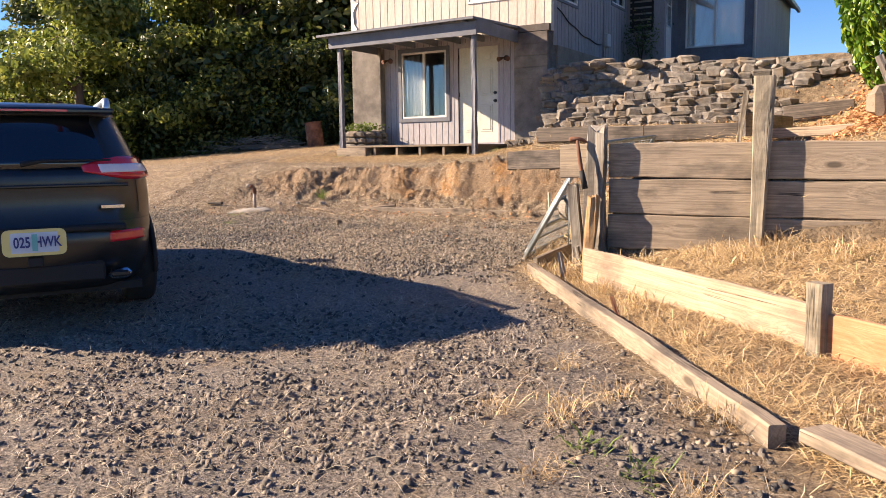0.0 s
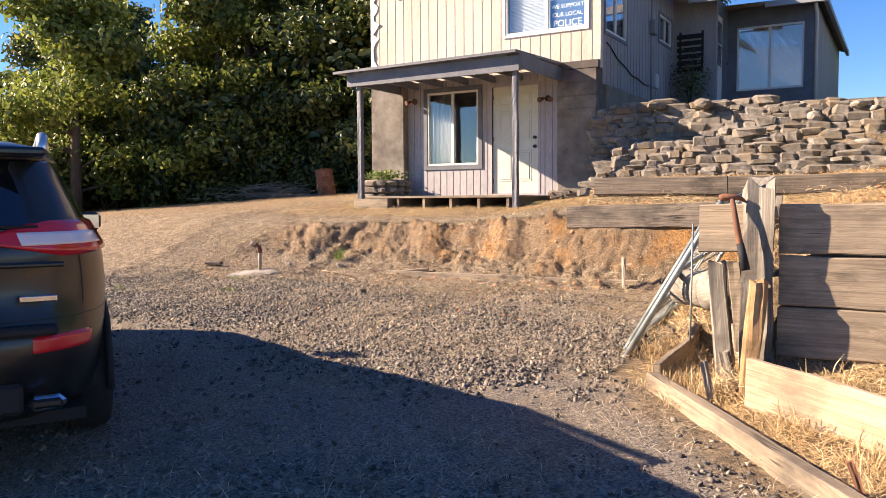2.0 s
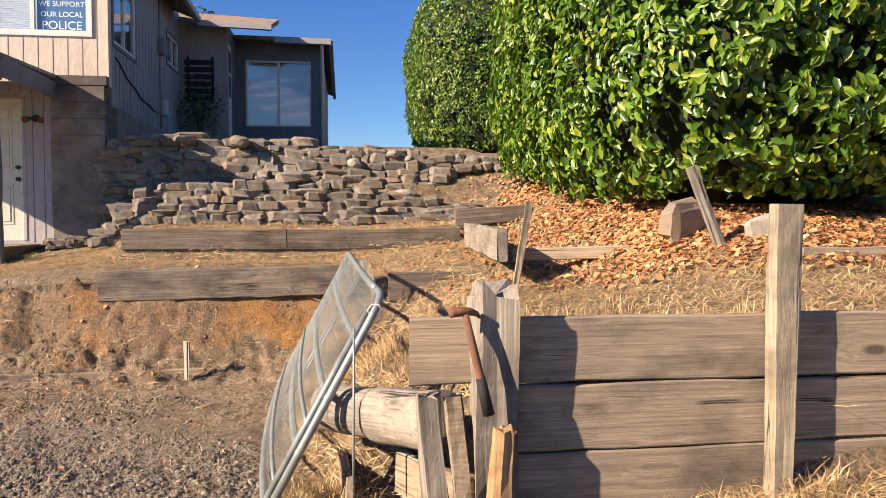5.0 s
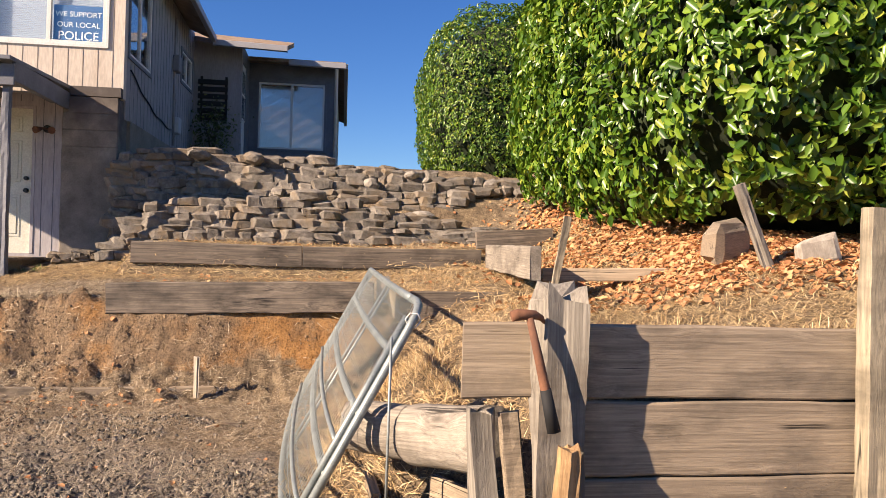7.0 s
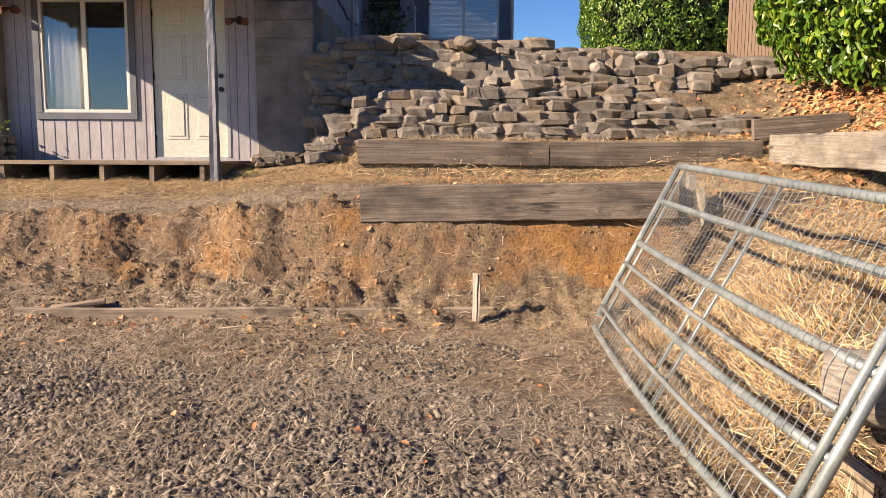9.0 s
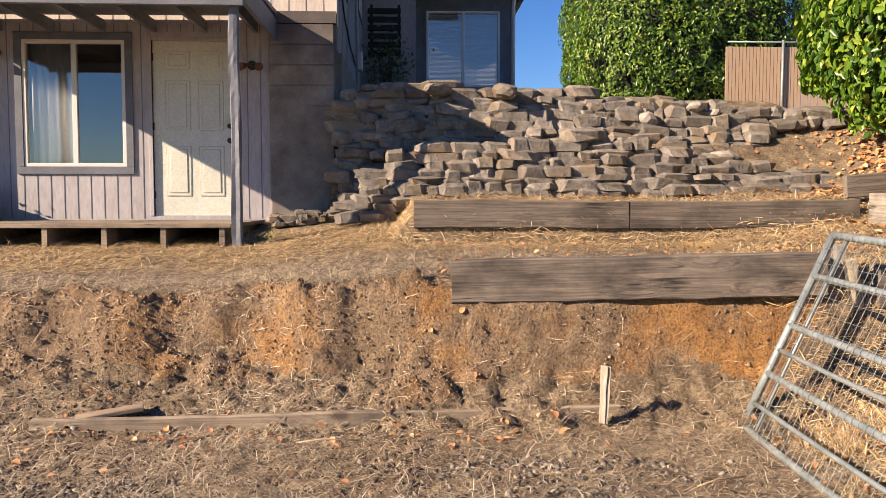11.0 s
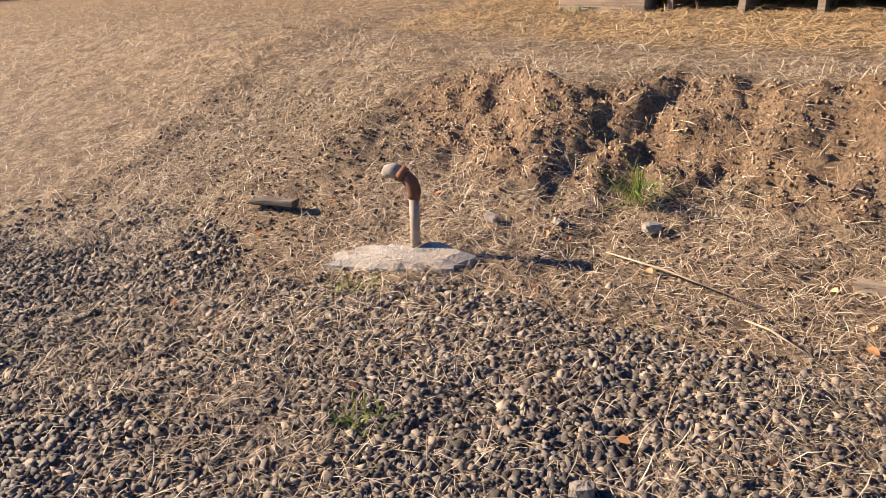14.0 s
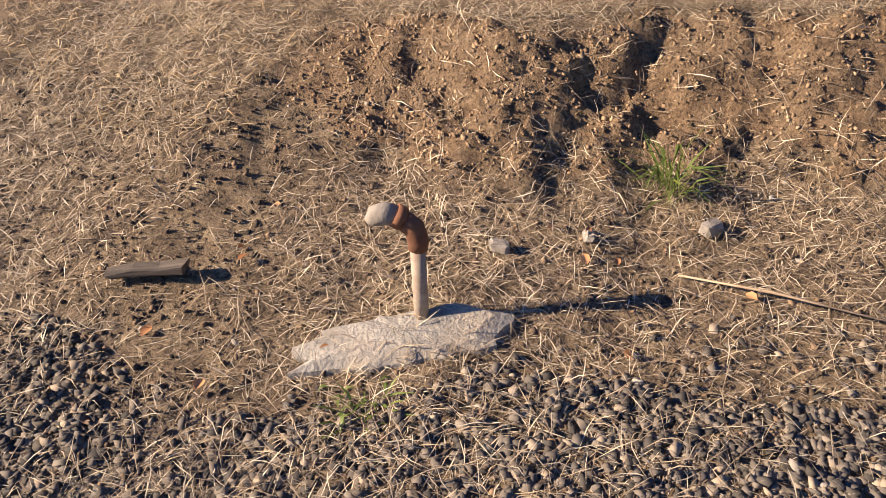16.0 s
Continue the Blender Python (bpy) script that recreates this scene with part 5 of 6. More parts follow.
split_log("log_end", (-3.15, 8.42, 0.915), (-2.858, 8.11, 0.936), 0.132, 3, "grey weathered log end behind the gate")
split_log("split_log", (-2.848, 8.09, 0.938), (-2.60, 7.43, 1.06), 0.146, 8, "pale knotty split log laid across the gap")
board("under_board", (-2.74, 8.28, 0.40), (-2.42, 7.72, 0.40), 0.29, 0.05, OLD_BOARD, "tan board set on edge under the log", 52)
post("grey_upright", (-2.60, 7.335, 0.34), 0.88, 0.105, 0.07, GREY_POST, "rough grey upright beside the corner post", 53, ragged=0.03, lean=(0, -5))
post("slat_upright", (-2.512, 7.295, 0.66), 0.55, 0.07, 0.03, OLD_BOARD, "short board end set upright in the gap", 54, lean=(0, -6))
post("small_stub", (-2.53, 7.215, 0.34), 0.34, 0.06, 0.05, GREY_POST, "small split stub beside the post", 55, lean=(0, -14), ragged=0.02)
post("thin_peg", (-2.62, 7.02, 0.34), 0.30, 0.03, 0.03, GREY_POST, "thin grey peg behind the beam", 56, lean=(0, -12))
post("thin_peg", (-1.76, 5.92, 0.25), 0.26, 0.025, 0.025, RUST, "thin rusty peg behind the beam", 57, lean=(0, -20))
hammer = thing("hammer", "old rusty claw hammer hooked on the corner post", "hammer", (-2.545, 7.085, 1.595))
part("handle", tube(bmesh.new(), [(0.0, -0.01, 0.0), (0.03, -0.035, -0.14), (0.055, -0.05, -0.26), (0.09, -0.05, -0.40)], [0.014, 0.017, 0.019, 0.024], 10), RUST, hammer, "reddish worn handle with dark grip")
part("grip", tube(bmesh.new(), [(0.055, -0.05, -0.255), (0.09, -0.05, -0.41)], [0.021, 0.026], 10), TRIM_BLACK, hammer, "dark rubber grip")
part("head", tube(bmesh.new(), [(-0.07, -0.01, 0.005), (-0.045, -0.01, 0.012), (0.02, -0.005, 0.012), (0.05, 0.02, 0.0), (0.07, 0.05, -0.02)], [0.02, 0.022, 0.017, 0.012, 0.006], 8), RUST, hammer, "rusty steel claw head")

# stand pipe on a broken slab
pipe = thing("standpipe", "rusty bent stand pipe with pale cap", "pipe", (-9.55, 10.43, 0.70))
part("riser", tube(bmesh.new(), [(0, 0, -0.1), (0.0, 0, 0.19)], 0.024, 14), mottled("worn_pipe", (0.30, 0.22, 0.16), (0.52, 0.44, 0.36), 9, 0.7, 0.2, 0.003, 60), pipe, "worn pale steel riser")
part("elbow", tube(bmesh.new(), [(0, 0, 0.17), (0.004, 0, 0.20), (-0.005, -0.005, 0.245), (-0.045, -0.02, 0.285)], [0.03, 0.033, 0.034, 0.032], 14), RUST, pipe, "rusty elbow fitting")
part("collar", tube(bmesh.new(), [(-0.035, -0.018, 0.278), (-0.06, -0.026, 0.296)], 0.038, 8), RUST, pipe)
part("cap", tube(bmesh.new(), [(-0.055, -0.025, 0.293), (-0.085, -0.035, 0.302), (-0.115, -0.045, 0.296), (-0.135, -0.05, 0.28)], [0.032, 0.036, 0.032, 0.014], 14), PALE_STONE, pipe, "pale scuffed cap")
bm = bmesh.new()
outline = []
for k in range(40):
    a = 2 * math.pi * k / 40
    rr = 1 + 0.26 * noise.noise((math.cos(a) * 2, math.sin(a) * 2, 5)) + 0.26 * noise.noise((math.cos(a) * 6, math.sin(a) * 6, 2))
    if math.sin(a) > 0:
        rr *= 1 - 0.6 * math.sin(a)
    outline.append((-9.60 + (math.cos(a) * 0.36 * math.cos(0.33) - math.sin(a) * 0.15 * math.sin(0.33)) * rr, 10.39 + (math.cos(a) * 0.36 * math.sin(0.33) + math.sin(a) * 0.15 * math.cos(0.33)) * rr))
slab_top = bm.verts.new((-9.60, 10.36, ground_z(-9.6, 10.36) + 0.045))
inner = [bm.verts.new((-9.60 + (x + 9.60) * 0.8, 10.36 + (y - 10.36) * 0.8, ground_z(x, y) + 0.042 + 0.006 * noise.noise((x * 30, y * 30, 0)))) for x, y in outline]
outer = [bm.verts.new((x, y, ground_z(x, y) + 0.02)) for x, y in outline]
foot = [bm.verts.new((x, y, ground_z(x, y) - 0.1)) for x, y in outline]
for k in range(40):
    j = (k + 1) % 40
    bm.faces.new((slab_top, inner[k], inner[j]))
    bm.faces.new((inner[k], outer[k], outer[j], inner[j]))
    bm.faces.new((outer[k], foot[k], foot[j], outer[j]))
solid("concrete_slab", bm, mottled("old_slab", (0.26, 0.24, 0.205), (0.52, 0.49, 0.43), 9, 0.95, 0.9, 0.012, 60, stain=(0.36, 0.31, 0.245)), "broken pale concrete pad round the pipe", "slab")

# ---------------------------------------------------------------- house fittings
barrel = thing("burn_barrel", "rusty dented steel barrel on the lawn", "barrel", (-17.75, 22.0, ground_z(-17.75, 22.0) - 0.02))
part("shell", tube(bmesh.new(), [(0, 0, 0), (0, 0, 0.28), (0, 0, 0.30), (0, 0, 0.32), (0, 0, 0.58), (0, 0, 0.60), (0, 0, 0.62), (0, 0, 0.86)], [0.29, 0.29, 0.305, 0.29, 0.29, 0.305, 0.29, 0.29], 24, False), RUST, barrel)
part("rim", tube(bmesh.new(), [(0.29 * math.cos(a), 0.29 * math.sin(a), 0.86) for a in (2 * math.pi * k / 24 for k in range(25))], 0.014, 6), RUST, barrel)
part("inside", tube(bmesh.new(), [(0, 0, 0.5), (0, 0, 0.52)], 0.28, 20), BLACK, barrel)
barrel.matrix_basis = barrel.matrix_basis @ pose(0, 0, 0, 0, -9, 0)
SIGN_BLUE = plain("sign_blue", (0.02, 0.09, 0.24), 0.5)
sign = thing("window_sign", "dark blue paper sign taped inside the upper window", "sign", (-7.07, UP + 0.055, 5.02))
part("sheet", boxes(((-0.34, 0, -0.26), (0.34, 0.006, 0.26))), SIGN_BLUE, sign)
for word, z, sz in (("WE SUPPORT", 0.13, 0.105), ("OUR LOCAL", -0.02, 0.105), ("POLICE", -0.18, 0.17)):
    me = text_mesh(word, sz)
    me.materials.append(plain("sign_white", (0.75, 0.78, 0.8), 0.5))
    ob = new("letters", me)
    ob.parent = sign
    ob.matrix_basis = pose(0, -0.005, z, 90)
for x, z in ((-7.40, 3.48), (-10.33, 3.62)):
    lamp = thing("wall_lamp", "small dark twin floodlight on the porch wall", "lamp", (x, FRONT, z), "porch lamps")
    part("plate", tube(bmesh.new(), [(0, 0, 0), (0, -0.03, 0)], 0.055, 14), BLACK, lamp)
    for s in (-1, 1):
        part("spot", tube(bmesh.new(), [(0, -0.03, 0), (s * 0.05, -0.07, 0.0), (s * 0.08, -0.11, -0.02), (s * 0.11, -0.17, -0.04)], [0.012, 0.018, 0.035, 0.05], 12), RUST, lamp)
solid("conduit", tube(bmesh.new(), [(SIDE + 0.02, 19.0, 6.1), (SIDE + 0.02, 19.0, 3.75)], 0.022, 8), SHADED_SIDING, "grey electrical conduit on the side wall", "conduit")
solid("meter_box", boxes(((SIDE, 19.08, 4.0), (SIDE + 0.1, 19.32, 4.3)), bevel=0.015), plain("meter_grey", (0.5, 0.5, 0.5), 0.5), "pale grey utility box on the side wall", "box")
solid("meter_box", boxes(((SIDE, 18.88, 5.1), (SIDE + 0.12, 19.12, 5.4)), bevel=0.015), plain("meter_dark", (0.2, 0.2, 0.21), 0.5), "small dark junction box on the conduit", "box")
cab = [(SIDE + 0.02, 16.1 + 2.75 * t, 4.45 - 0.45 * t - 0.12 * math.sin(math.pi * t) + 0.02 * math.sin(20 * t)) for t in (k / 14 for k in range(15))]
solid("cable", tube(bmesh.new(), cab, 0.012, 6), BLACK, "black cable sagging along the side wall", "cable")
art = thing("wall_art", "dark slatted panel hung on the entry wall", "wall art", (-6.32, 20.85, 4.55))
for k in range(6):
    part("slat", boxes(((0.0, -0.05, k * 0.15), (0.60, -0.01, k * 0.15 + 0.10)), bevel=0.004), TRIM_BLACK, art)
for x in (0.04, 0.54):
    part("upright", boxes(((x, -0.0105, -0.03), (x + 0.05, 0.0, 0.92))), TRIM_BLACK, art)
d2 = thing("door_2", "white glazed entry door in slate trim", "door", (-5.45, 21.02, 3.75), kind="structure")
part("leaf", boxes(((-0.07, 0.0, 0.0), (-0.02, 0.6, 2.1)), bevel=0.004), WHITE_PAINT, d2)
part("pane", boxes(((-0.019, 0.1, 0.9), (-0.013, 0.5, 1.95))), GLASS, d2)
for k in (0.9, 1.42, 1.94):
    part("glazing_bar", boxes(((-0.02, 0.08, k), (0.0, 0.52, k + 0.03))), WHITE_PAINT, d2)
sh = thing("shrub", "sparse dark shrub against the entry wall", "shrub", (-5.95, 20.55, 3.75))
rng = np.random.default_rng(77)
pts = rng.normal(0, 1, (700, 3)) * np.array([0.22, 0.12, 0.28]) + np.array([0, 0, 0.5])
v, f = leaf_mesh(pts, rng.normal(0, 1, (700, 3)), 0.07, rng)
ob = new("leaves", mesh_from("leaves", v, f, TREE_LEAF))
ob.parent = sh
bm = bmesh.new()
for k in range(7):
    tube(bm, [(0, 0, -0.1), (rng.uniform(-0.1, 0.1), 0, 0.35), (rng.uniform(-0.3, 0.3), 0, 0.8)], [0.012, 0.009, 0.004], 5)
part("stem", bm, BARK, sh)
# slatted screen fence between the hedges
fence = thing("screen_fence", "tan slatted chain-link screen fence on the hilltop", "fence", (0, 0, 0))
TAN_SLAT = plain("tan_slat", (0.42, 0.30, 0.20), 0.7)
fz = ground_z(3, 24)
for k in range(40):
    x = 1.6 + k * 0.08
    part("slat", boxes(((x, 24.0, fz), (x + 0.065, 24.02, fz + 1.75))), TAN_SLAT, fence)
for x in (2.9, 4.2):
    part("fence_rail_post", tube(bmesh.new(), [(x, 23.96, fz - 0.3), (x, 23.96, fz + 1.9)], 0.03, 8), GALV, fence)
part("top_rail", tube(bmesh.new(), [(1.62, 23.96, fz + 1.85), (4.9, 23.96, fz + 1.85)], 0.02, 8), GALV, fence)

# ---------------------------------------------------------------- woodland edge
def thicket(seed, count=5200):
    rng = np.random.default_rng(seed)
    t = thing("bush", "dark tangled bush at the wood's edge", "bush", (0, 0, 0), "bushes along the wood")
    n = 26
    c = np.stack([rng.uniform(-2.2, 2.2, n), rng.uniform(-0.9, 0.9, n), rng.uniform(0.2, 2.2, n)], 1)
    pick = rng.integers(0, n, count)
    off = rng.normal(0, 1, (count, 3))
    off /= np.linalg.norm(off, axis=1, keepdims=True)
    pts = c[pick] + off * rng.uniform(0.3, 0.75, (count, 1))
    v, f = leaf_mesh(pts, off + np.array([0, 0, 0.5]), 0.2, rng, 0.6)
    ob = new("leaves", mesh_from("leaves", v, f, TREE_LEAF))
    ob.parent = t
    tagged(ob, kind="stuff")
    bm = bmesh.new()
    for k in range(9):
        x = rng.uniform(-2, 2)
        tube(bm, [(x, 0, -0.2), (x + rng.uniform(-0.3, 0.3), 0, 1.0), (x + rng.uniform(-0.6, 0.6), rng.uniform(-0.4, 0.4), 2.0)], [0.03, 0.02, 0.008], 5)
    part("stem", bm, BARK, t)
    return t


B1, B2 = thicket(31), thicket(32)
B1.matrix_basis, B2.matrix_basis = pose(-20.5, 23.9, ground_z(-20.5, 23.9), 0, 0, 8), pose(-16.3, 24.2, ground_z(-16.3, 24.2), 0, 0, -6)
for k, (x, y, s) in enumerate(((-24.5, 22.5, 1.1), (-28, 20.5, 1.2), (-31.5, 18, 1.2), (-13, 24.6, 1.0), (-18.4, 26, 1.5), (-22.5, 25.2, 1.7), (-26.5, 23.5, 1.8), (-30.5, 21.2, 1.8), (-14.5, 26.4, 1.6), (-34, 18.5, 1.8), (-12, 27, 1.5), (-16, 27.5, 2.2), (-21, 27.6, 2.2), (-25.5, 26.5, 2.2), (-30, 24.5, 2.2), (-10.5, 30, 2.2))):
    copy_thing(B1 if k % 2 else B2, pose(x, y, ground_z(x, y) - 0.1, 0, 0, rt.uniform(0, 40) + 180 * (k % 3)) @ Matrix.Scale(s, 4))

brush = thing("brush_pile", "heap of cut grey branches at the lawn edge", "brush pile", (-20.8, 22.4, ground_z(-20.8, 22.4)))
bm = bmesh.new()
rb = random.Random(5)
for k in range(260):
    x, y, a = rb.gauss(0, 1.5), rb.gauss(0, 0.45), rb.uniform(-0.5, 0.5) + (math.pi if rb.random() < 0.5 else 0)
    z = max(0.02, 0.45 - 0.1 * x * x - 0.5 * y * y) * rb.uniform(0.1, 1.2)
    ln = rb.uniform(0.5, 1.4)
    tube(bm, [(x, y, z), (x + math.cos(a) * ln * 0.5, y + math.sin(a) * ln * 0.4, z + rb.uniform(-0.05, 0.12)), (x + math.cos(a) * ln, y + math.sin(a) * ln, z + rb.uniform(-0.1, 0.25))], [0.014, 0.010, 0.004], 4, False)
tagged(part("brushwood", bm, GREY_POST, brush), kind="stuff")

# ---------------------------------------------------------------- loose cover of the ground
def sample_grid(key, x, y):
    """Bilinear value of the ground grid."""
    xs, ys, z = GRID["xs"], GRID["ys"], GRID[key]
    i = np.clip(np.searchsorted(xs, x) - 1, 0, len(xs) - 2)
    j = np.clip(np.searchsorted(ys, y) - 1, 0, len(ys) - 2)
    fx, fy = (x - xs[i]) / (xs[i + 1] - xs[i]), (y - ys[j]) / (ys[j + 1] - ys[j])
    return (z[j, i] * (1 - fx) + z[j, i + 1] * fx) * (1 - fy) + (z[j + 1, i] * (1 - fx) + z[j + 1, i + 1] * fx) * fy


def patchy(x, y, scale, seed):
    return np.array([noise.noise((a * scale, b * scale, seed)) for a, b in zip(x, y)])


def slope_frame(x, y):
    e = 0.03
    dx = (sample_grid("z", x + e, y) - sample_grid("z", x - e, y)) / (2 * e)
    dy = (sample_grid("z", x, y + e) - sample_grid("z", x, y - e)) / (2 * e)
    n = np.stack([-dx, -dy, np.ones_like(dx)], 1)
    return n / np.linalg.norm(n, axis=1, keepdims=True)


def strewn(name, label, x, y, lo, hi, material, rng, aspect=0.7, sink=0.25):
    """Angular stones lying on the ground, one joined mesh."""
    n = len(x)
    s = lo + (hi - lo) * rng.uniform(0, 1, n) ** 2.8
    o = np.array([[p, q, r] for p in (-0.8, 0.8) for q in (-0.62, 0.62) for r in (-0.62, 0.62)])
    v = o[None] * (1 + rng.uniform(-0.55, 0.2, (n, 8, 3)))
    v[:, :, 2] *= aspect
    a = rng.uniform(0, 2 * np.pi, n)
    c, q = np.cos(a), np.sin(a)
    tl, t2 = rng.uniform(-0.7, 0.7, n), rng.uniform(-0.6, 0.6, n)
    vx, vy, vz = v[..., 0], v[..., 1], v[..., 2] + v[..., 0] * tl[:, None] + v[..., 1] * t2[:, None]
    r = np.stack([vx * c[:, None] - vy * q[:, None], vx * q[:, None] + vy * c[:, None], vz], -1) * (s / 2)[:, None, None]
    z = sample_grid("z", x, y) + s * (0.5 * aspect - sink)
    r += np.stack([x, y, z], 1)[:, None, :]
    f = np.array([[0, 1, 3, 2], [4, 6, 7, 5], [0, 4, 5, 1], [2, 3, 7, 6], [1, 5, 7, 3]])
    faces = (np.arange(n)[:, None, None] * 8 + f[None]).reshape(-1, 4)
    return tagged(new(name, mesh_from(name, r.reshape(-1, 3), faces, material)), label, "ground cover", kind="stuff")


def strawed(name, label, x, y, lo, hi, width, material, rng, rise=0.22, lift=0.004):
    """Dry stalks: bent two-piece blades lying on or rising from the ground."""
    n = len(x)
    ln = lo + (hi - lo) * rng.uniform(0, 1, n) ** 1.8
    a = rng.uniform(0, 2 * np.pi, n)
    nrm = slope_frame(x, y)
    d = np.stack([np.cos(a), np.sin(a), np.zeros(n)], 1)
    d = d - nrm * (d * nrm).sum(1, keepdims=True)
    d /= np.linalg.norm(d, axis=1, keepdims=True)
    up = np.abs(rng.normal(0, rise, n))[:, None]
    s = np.cross(nrm, d) * (width * rng.uniform(0.6, 1.4, n) / 2)[:, None]
    p0 = np.stack([x, y, sample_grid("z", x, y) + lift], 1)
    d1 = d + nrm * up
    p1 = p0 + d1 / np.linalg.norm(d1, axis=1, keepdims=True) * (ln * 0.55)[:, None]
    bend = rng.normal(0, 0.2, (n, 1))
    d2 = d + np.cross(nrm, d) * bend + nrm * up * rng.uniform(-0.6, 0.9, (n, 1))
    p2 = p1 + d2 / np.linalg.norm(d2, axis=1, keepdims=True) * (ln * 0.45)[:, None]
    v = np.stack([p0, p1 + s, p2, p1 - s], 1).reshape(-1, 3)
    f = np.array([[0, 1, 3], [1, 2, 3]])
    faces = (np.arange(n)[:, None, None] * 4 + f[None]).reshape(-1, 3)
    return tagged(new(name, mesh_from(name, v, faces, material)), label, "dry grass", kind="stuff")


def spread(rng, n, x0, x1, y0, y1):
    return rng.uniform(x0, x1, n), rng.uniform(y0, y1, n)


def beam_side(x, y):
    """Distance past the edge of the drive: the low beam, then the gate."""
    return np.where(y < 7.4, (x + 3.05) * 0.772 + (y - 7.27) * 0.635, x + 3.35)


def stony(x, y):
    """Above zero where crushed stone lies bare of straw, near the end of the drive."""
    near_end = sm(-6.9, -7.6, x) * sm(7.0, 7.6, y)
    return (patchy(x, y, 0.8, 31.0) + 0.6 * patchy(x, y, 2.6, 12.0) - 0.02) * near_end - (1 - near_end) - 0.45 * sm(9.2, 10.0, y)


rng = np.random.default_rng(2024)
# gravel: thick by the end of the walk, thinner under the straw
gxs, gys = [], []
for n, box4 in ((50000, (-12.5, -0.5, 3.0, 10.7)), (70000, (-11.5, -6.5, 7.6, 10.3)), (26000, (-6.5, -3.4, 6.5, 10.5)), (11000, (-4.5, 0.8, 2.4, 5.4))):
    x, y = spread(rng, n, *box4)
    k = patchy(x, y, 0.55, 4.0) + 0.5 * patchy(x, y, 2.0, 8.0) + rng.normal(0, 0.2, n) > -0.12
    k &= (beam_side(x, y) < -0.08) & (y < 10.55 + 0.2 * np.sin(x * 2.1) - 0.4 * sm(-8.8, -10.2, x))
    gxs.append(x[k])
    gys.append(y[k])
x, y = np.concatenate(gxs), np.concatenate(gys)
strewn("gravel", "angular dark grey crushed gravel", x, y, 0.008, 0.052, GRAVEL, rng, 0.7, 0.27)

x, y = spread(rng, 75000, -12.0, -7.2, 7.2, 10.1)
k = stony(x, y) + rng.normal(0, 0.15, len(x)) > 0.03
strewn("dark_gravel", "heaps of dark angular crushed stone", x[k], y[k], 0.01, 0.043, DARK_GRAVEL, rng, 0.8, 0.26)

# clods of red earth and small stones on the bank
x, y = spread(rng, 110000, -12.2, -2.9, 9.6, 12.3)
k = sample_grid("bank", x, y) * rng.uniform(0.0, 1.3, len(x)) > 0.42
EARTH_CLOD = leafy("earth_clod", ((0.0, (0.13, 0.088, 0.055)), (0.5, (0.29, 0.195, 0.115)), (0.9, (0.42, 0.295, 0.175)), (1.0, (0.52, 0.39, 0.24))), 0.95, 0.0)
strewn("earth_crumbs", "fine brown crumbs of earth on the cut bank", x[k], y[k], 0.005, 0.024, EARTH_CLOD, rng, 0.8, 0.2)
x, y = spread(rng, 16000, -12.0, -2.9, 9.8, 12.3)
k = (sample_grid("bank", x, y) * rng.uniform(0.0, 1.3, len(x)) > 0.4) & (patchy(x, y, 2.2, 14.0) > -0.1)
strewn("earth_clods", "crumbled brown clods on the cut bank", x[k], y[k], 0.008, 0.034, EARTH_CLOD, rng, 0.8, 0.36)
# soil crumbs coloured dark to stand in for shaded hollows between stalks
x, y = spread(rng, 22000, -12.0, -5.5, 8.6, 11.6)
strewn("soil_crumbs", "dark soil crumbs painting shade under the straw", x, y, 0.006, 0.03, leafy("soil_shade_crumb", ((0.0, (0.04, 0.03, 0.022)), (0.7, (0.13, 0.09, 0.06)), (1.0, (0.3, 0.2, 0.12))), 0.95, 0.0), rng, 0.7, 0.2)
x, y = spread(rng, 90, -11.5, -3.5, 9.6, 11.6)
strewn("loose_stones", "pale pebbles scattered on the bank toe", x, y, 0.015, 0.05, PALE_STONE, rng)

# straw litter
xs_, ys_ = [], []
for n, box4, thr in ((62000, (-12.5, -1.0, 3.0, 10.8), -0.15), (34000, (-6.2, 0.0, 2.4, 8.0), -0.2), (84000, (-11.8, -6.0, 8.2, 12.2), -0.22), (42000, (-7.0, -3.3, 7.5, 12.0), -0.3), (50000, (-11.5, -3.0, 11.7, 14.6), -0.5), (9000, (-6.4, -0.6, 12.0, 14.5), -0.5)):
    x, y = spread(rng, n, *box4)
    k = (patchy(x, y, 0.9, 21.0) + rng.normal(0, 0.2, n) > thr) & ((beam_side(x, y) < -0.05) | (y > 11.4)) & (sample_grid("bank", x, y) < rng.uniform(0.0, 1.25, n) ** 1.4) & ((stony(x, y) < 0.05) | (rng.uniform(0, 1, n) < 0.4))
    xs_.append(x[k])
    ys_.append(y[k])
lx, ly = np.concatenate(xs_), np.concatenate(ys_)
near = ly < 12.7
strawed("straw_litter", "dry straw and grass stalks strewn over the ground", lx[near], ly[near], 0.02, 0.17, 0.0031, STRAW, rng, 0.34)
strawed("bench_straw", "dry straw matted before the porch", lx[~near], ly[~near], 0.04, 0.24, 0.005, GOLD_STRAW, rng)
x, y = spread(rng, 120000, -3.4, 3.2, 3.0, 7.3)
k = (beam_side(x, y) > 0.03) & (y < 7.2)
strawed("straw_strip", "matted dry grass behind the edging beam", x[k], y[k], 0.04, 0.20, 0.004, GOLD_STRAW, rng, 0.35)
x, y = spread(rng, 90000, -3.3, 3.0, 7.45, 13.6)
strawed("straw_slope", "dry grass on the terrace above the boards", x, y, 0.04, 0.20, 0.005, GOLD_STRAW, rng, 0.35)
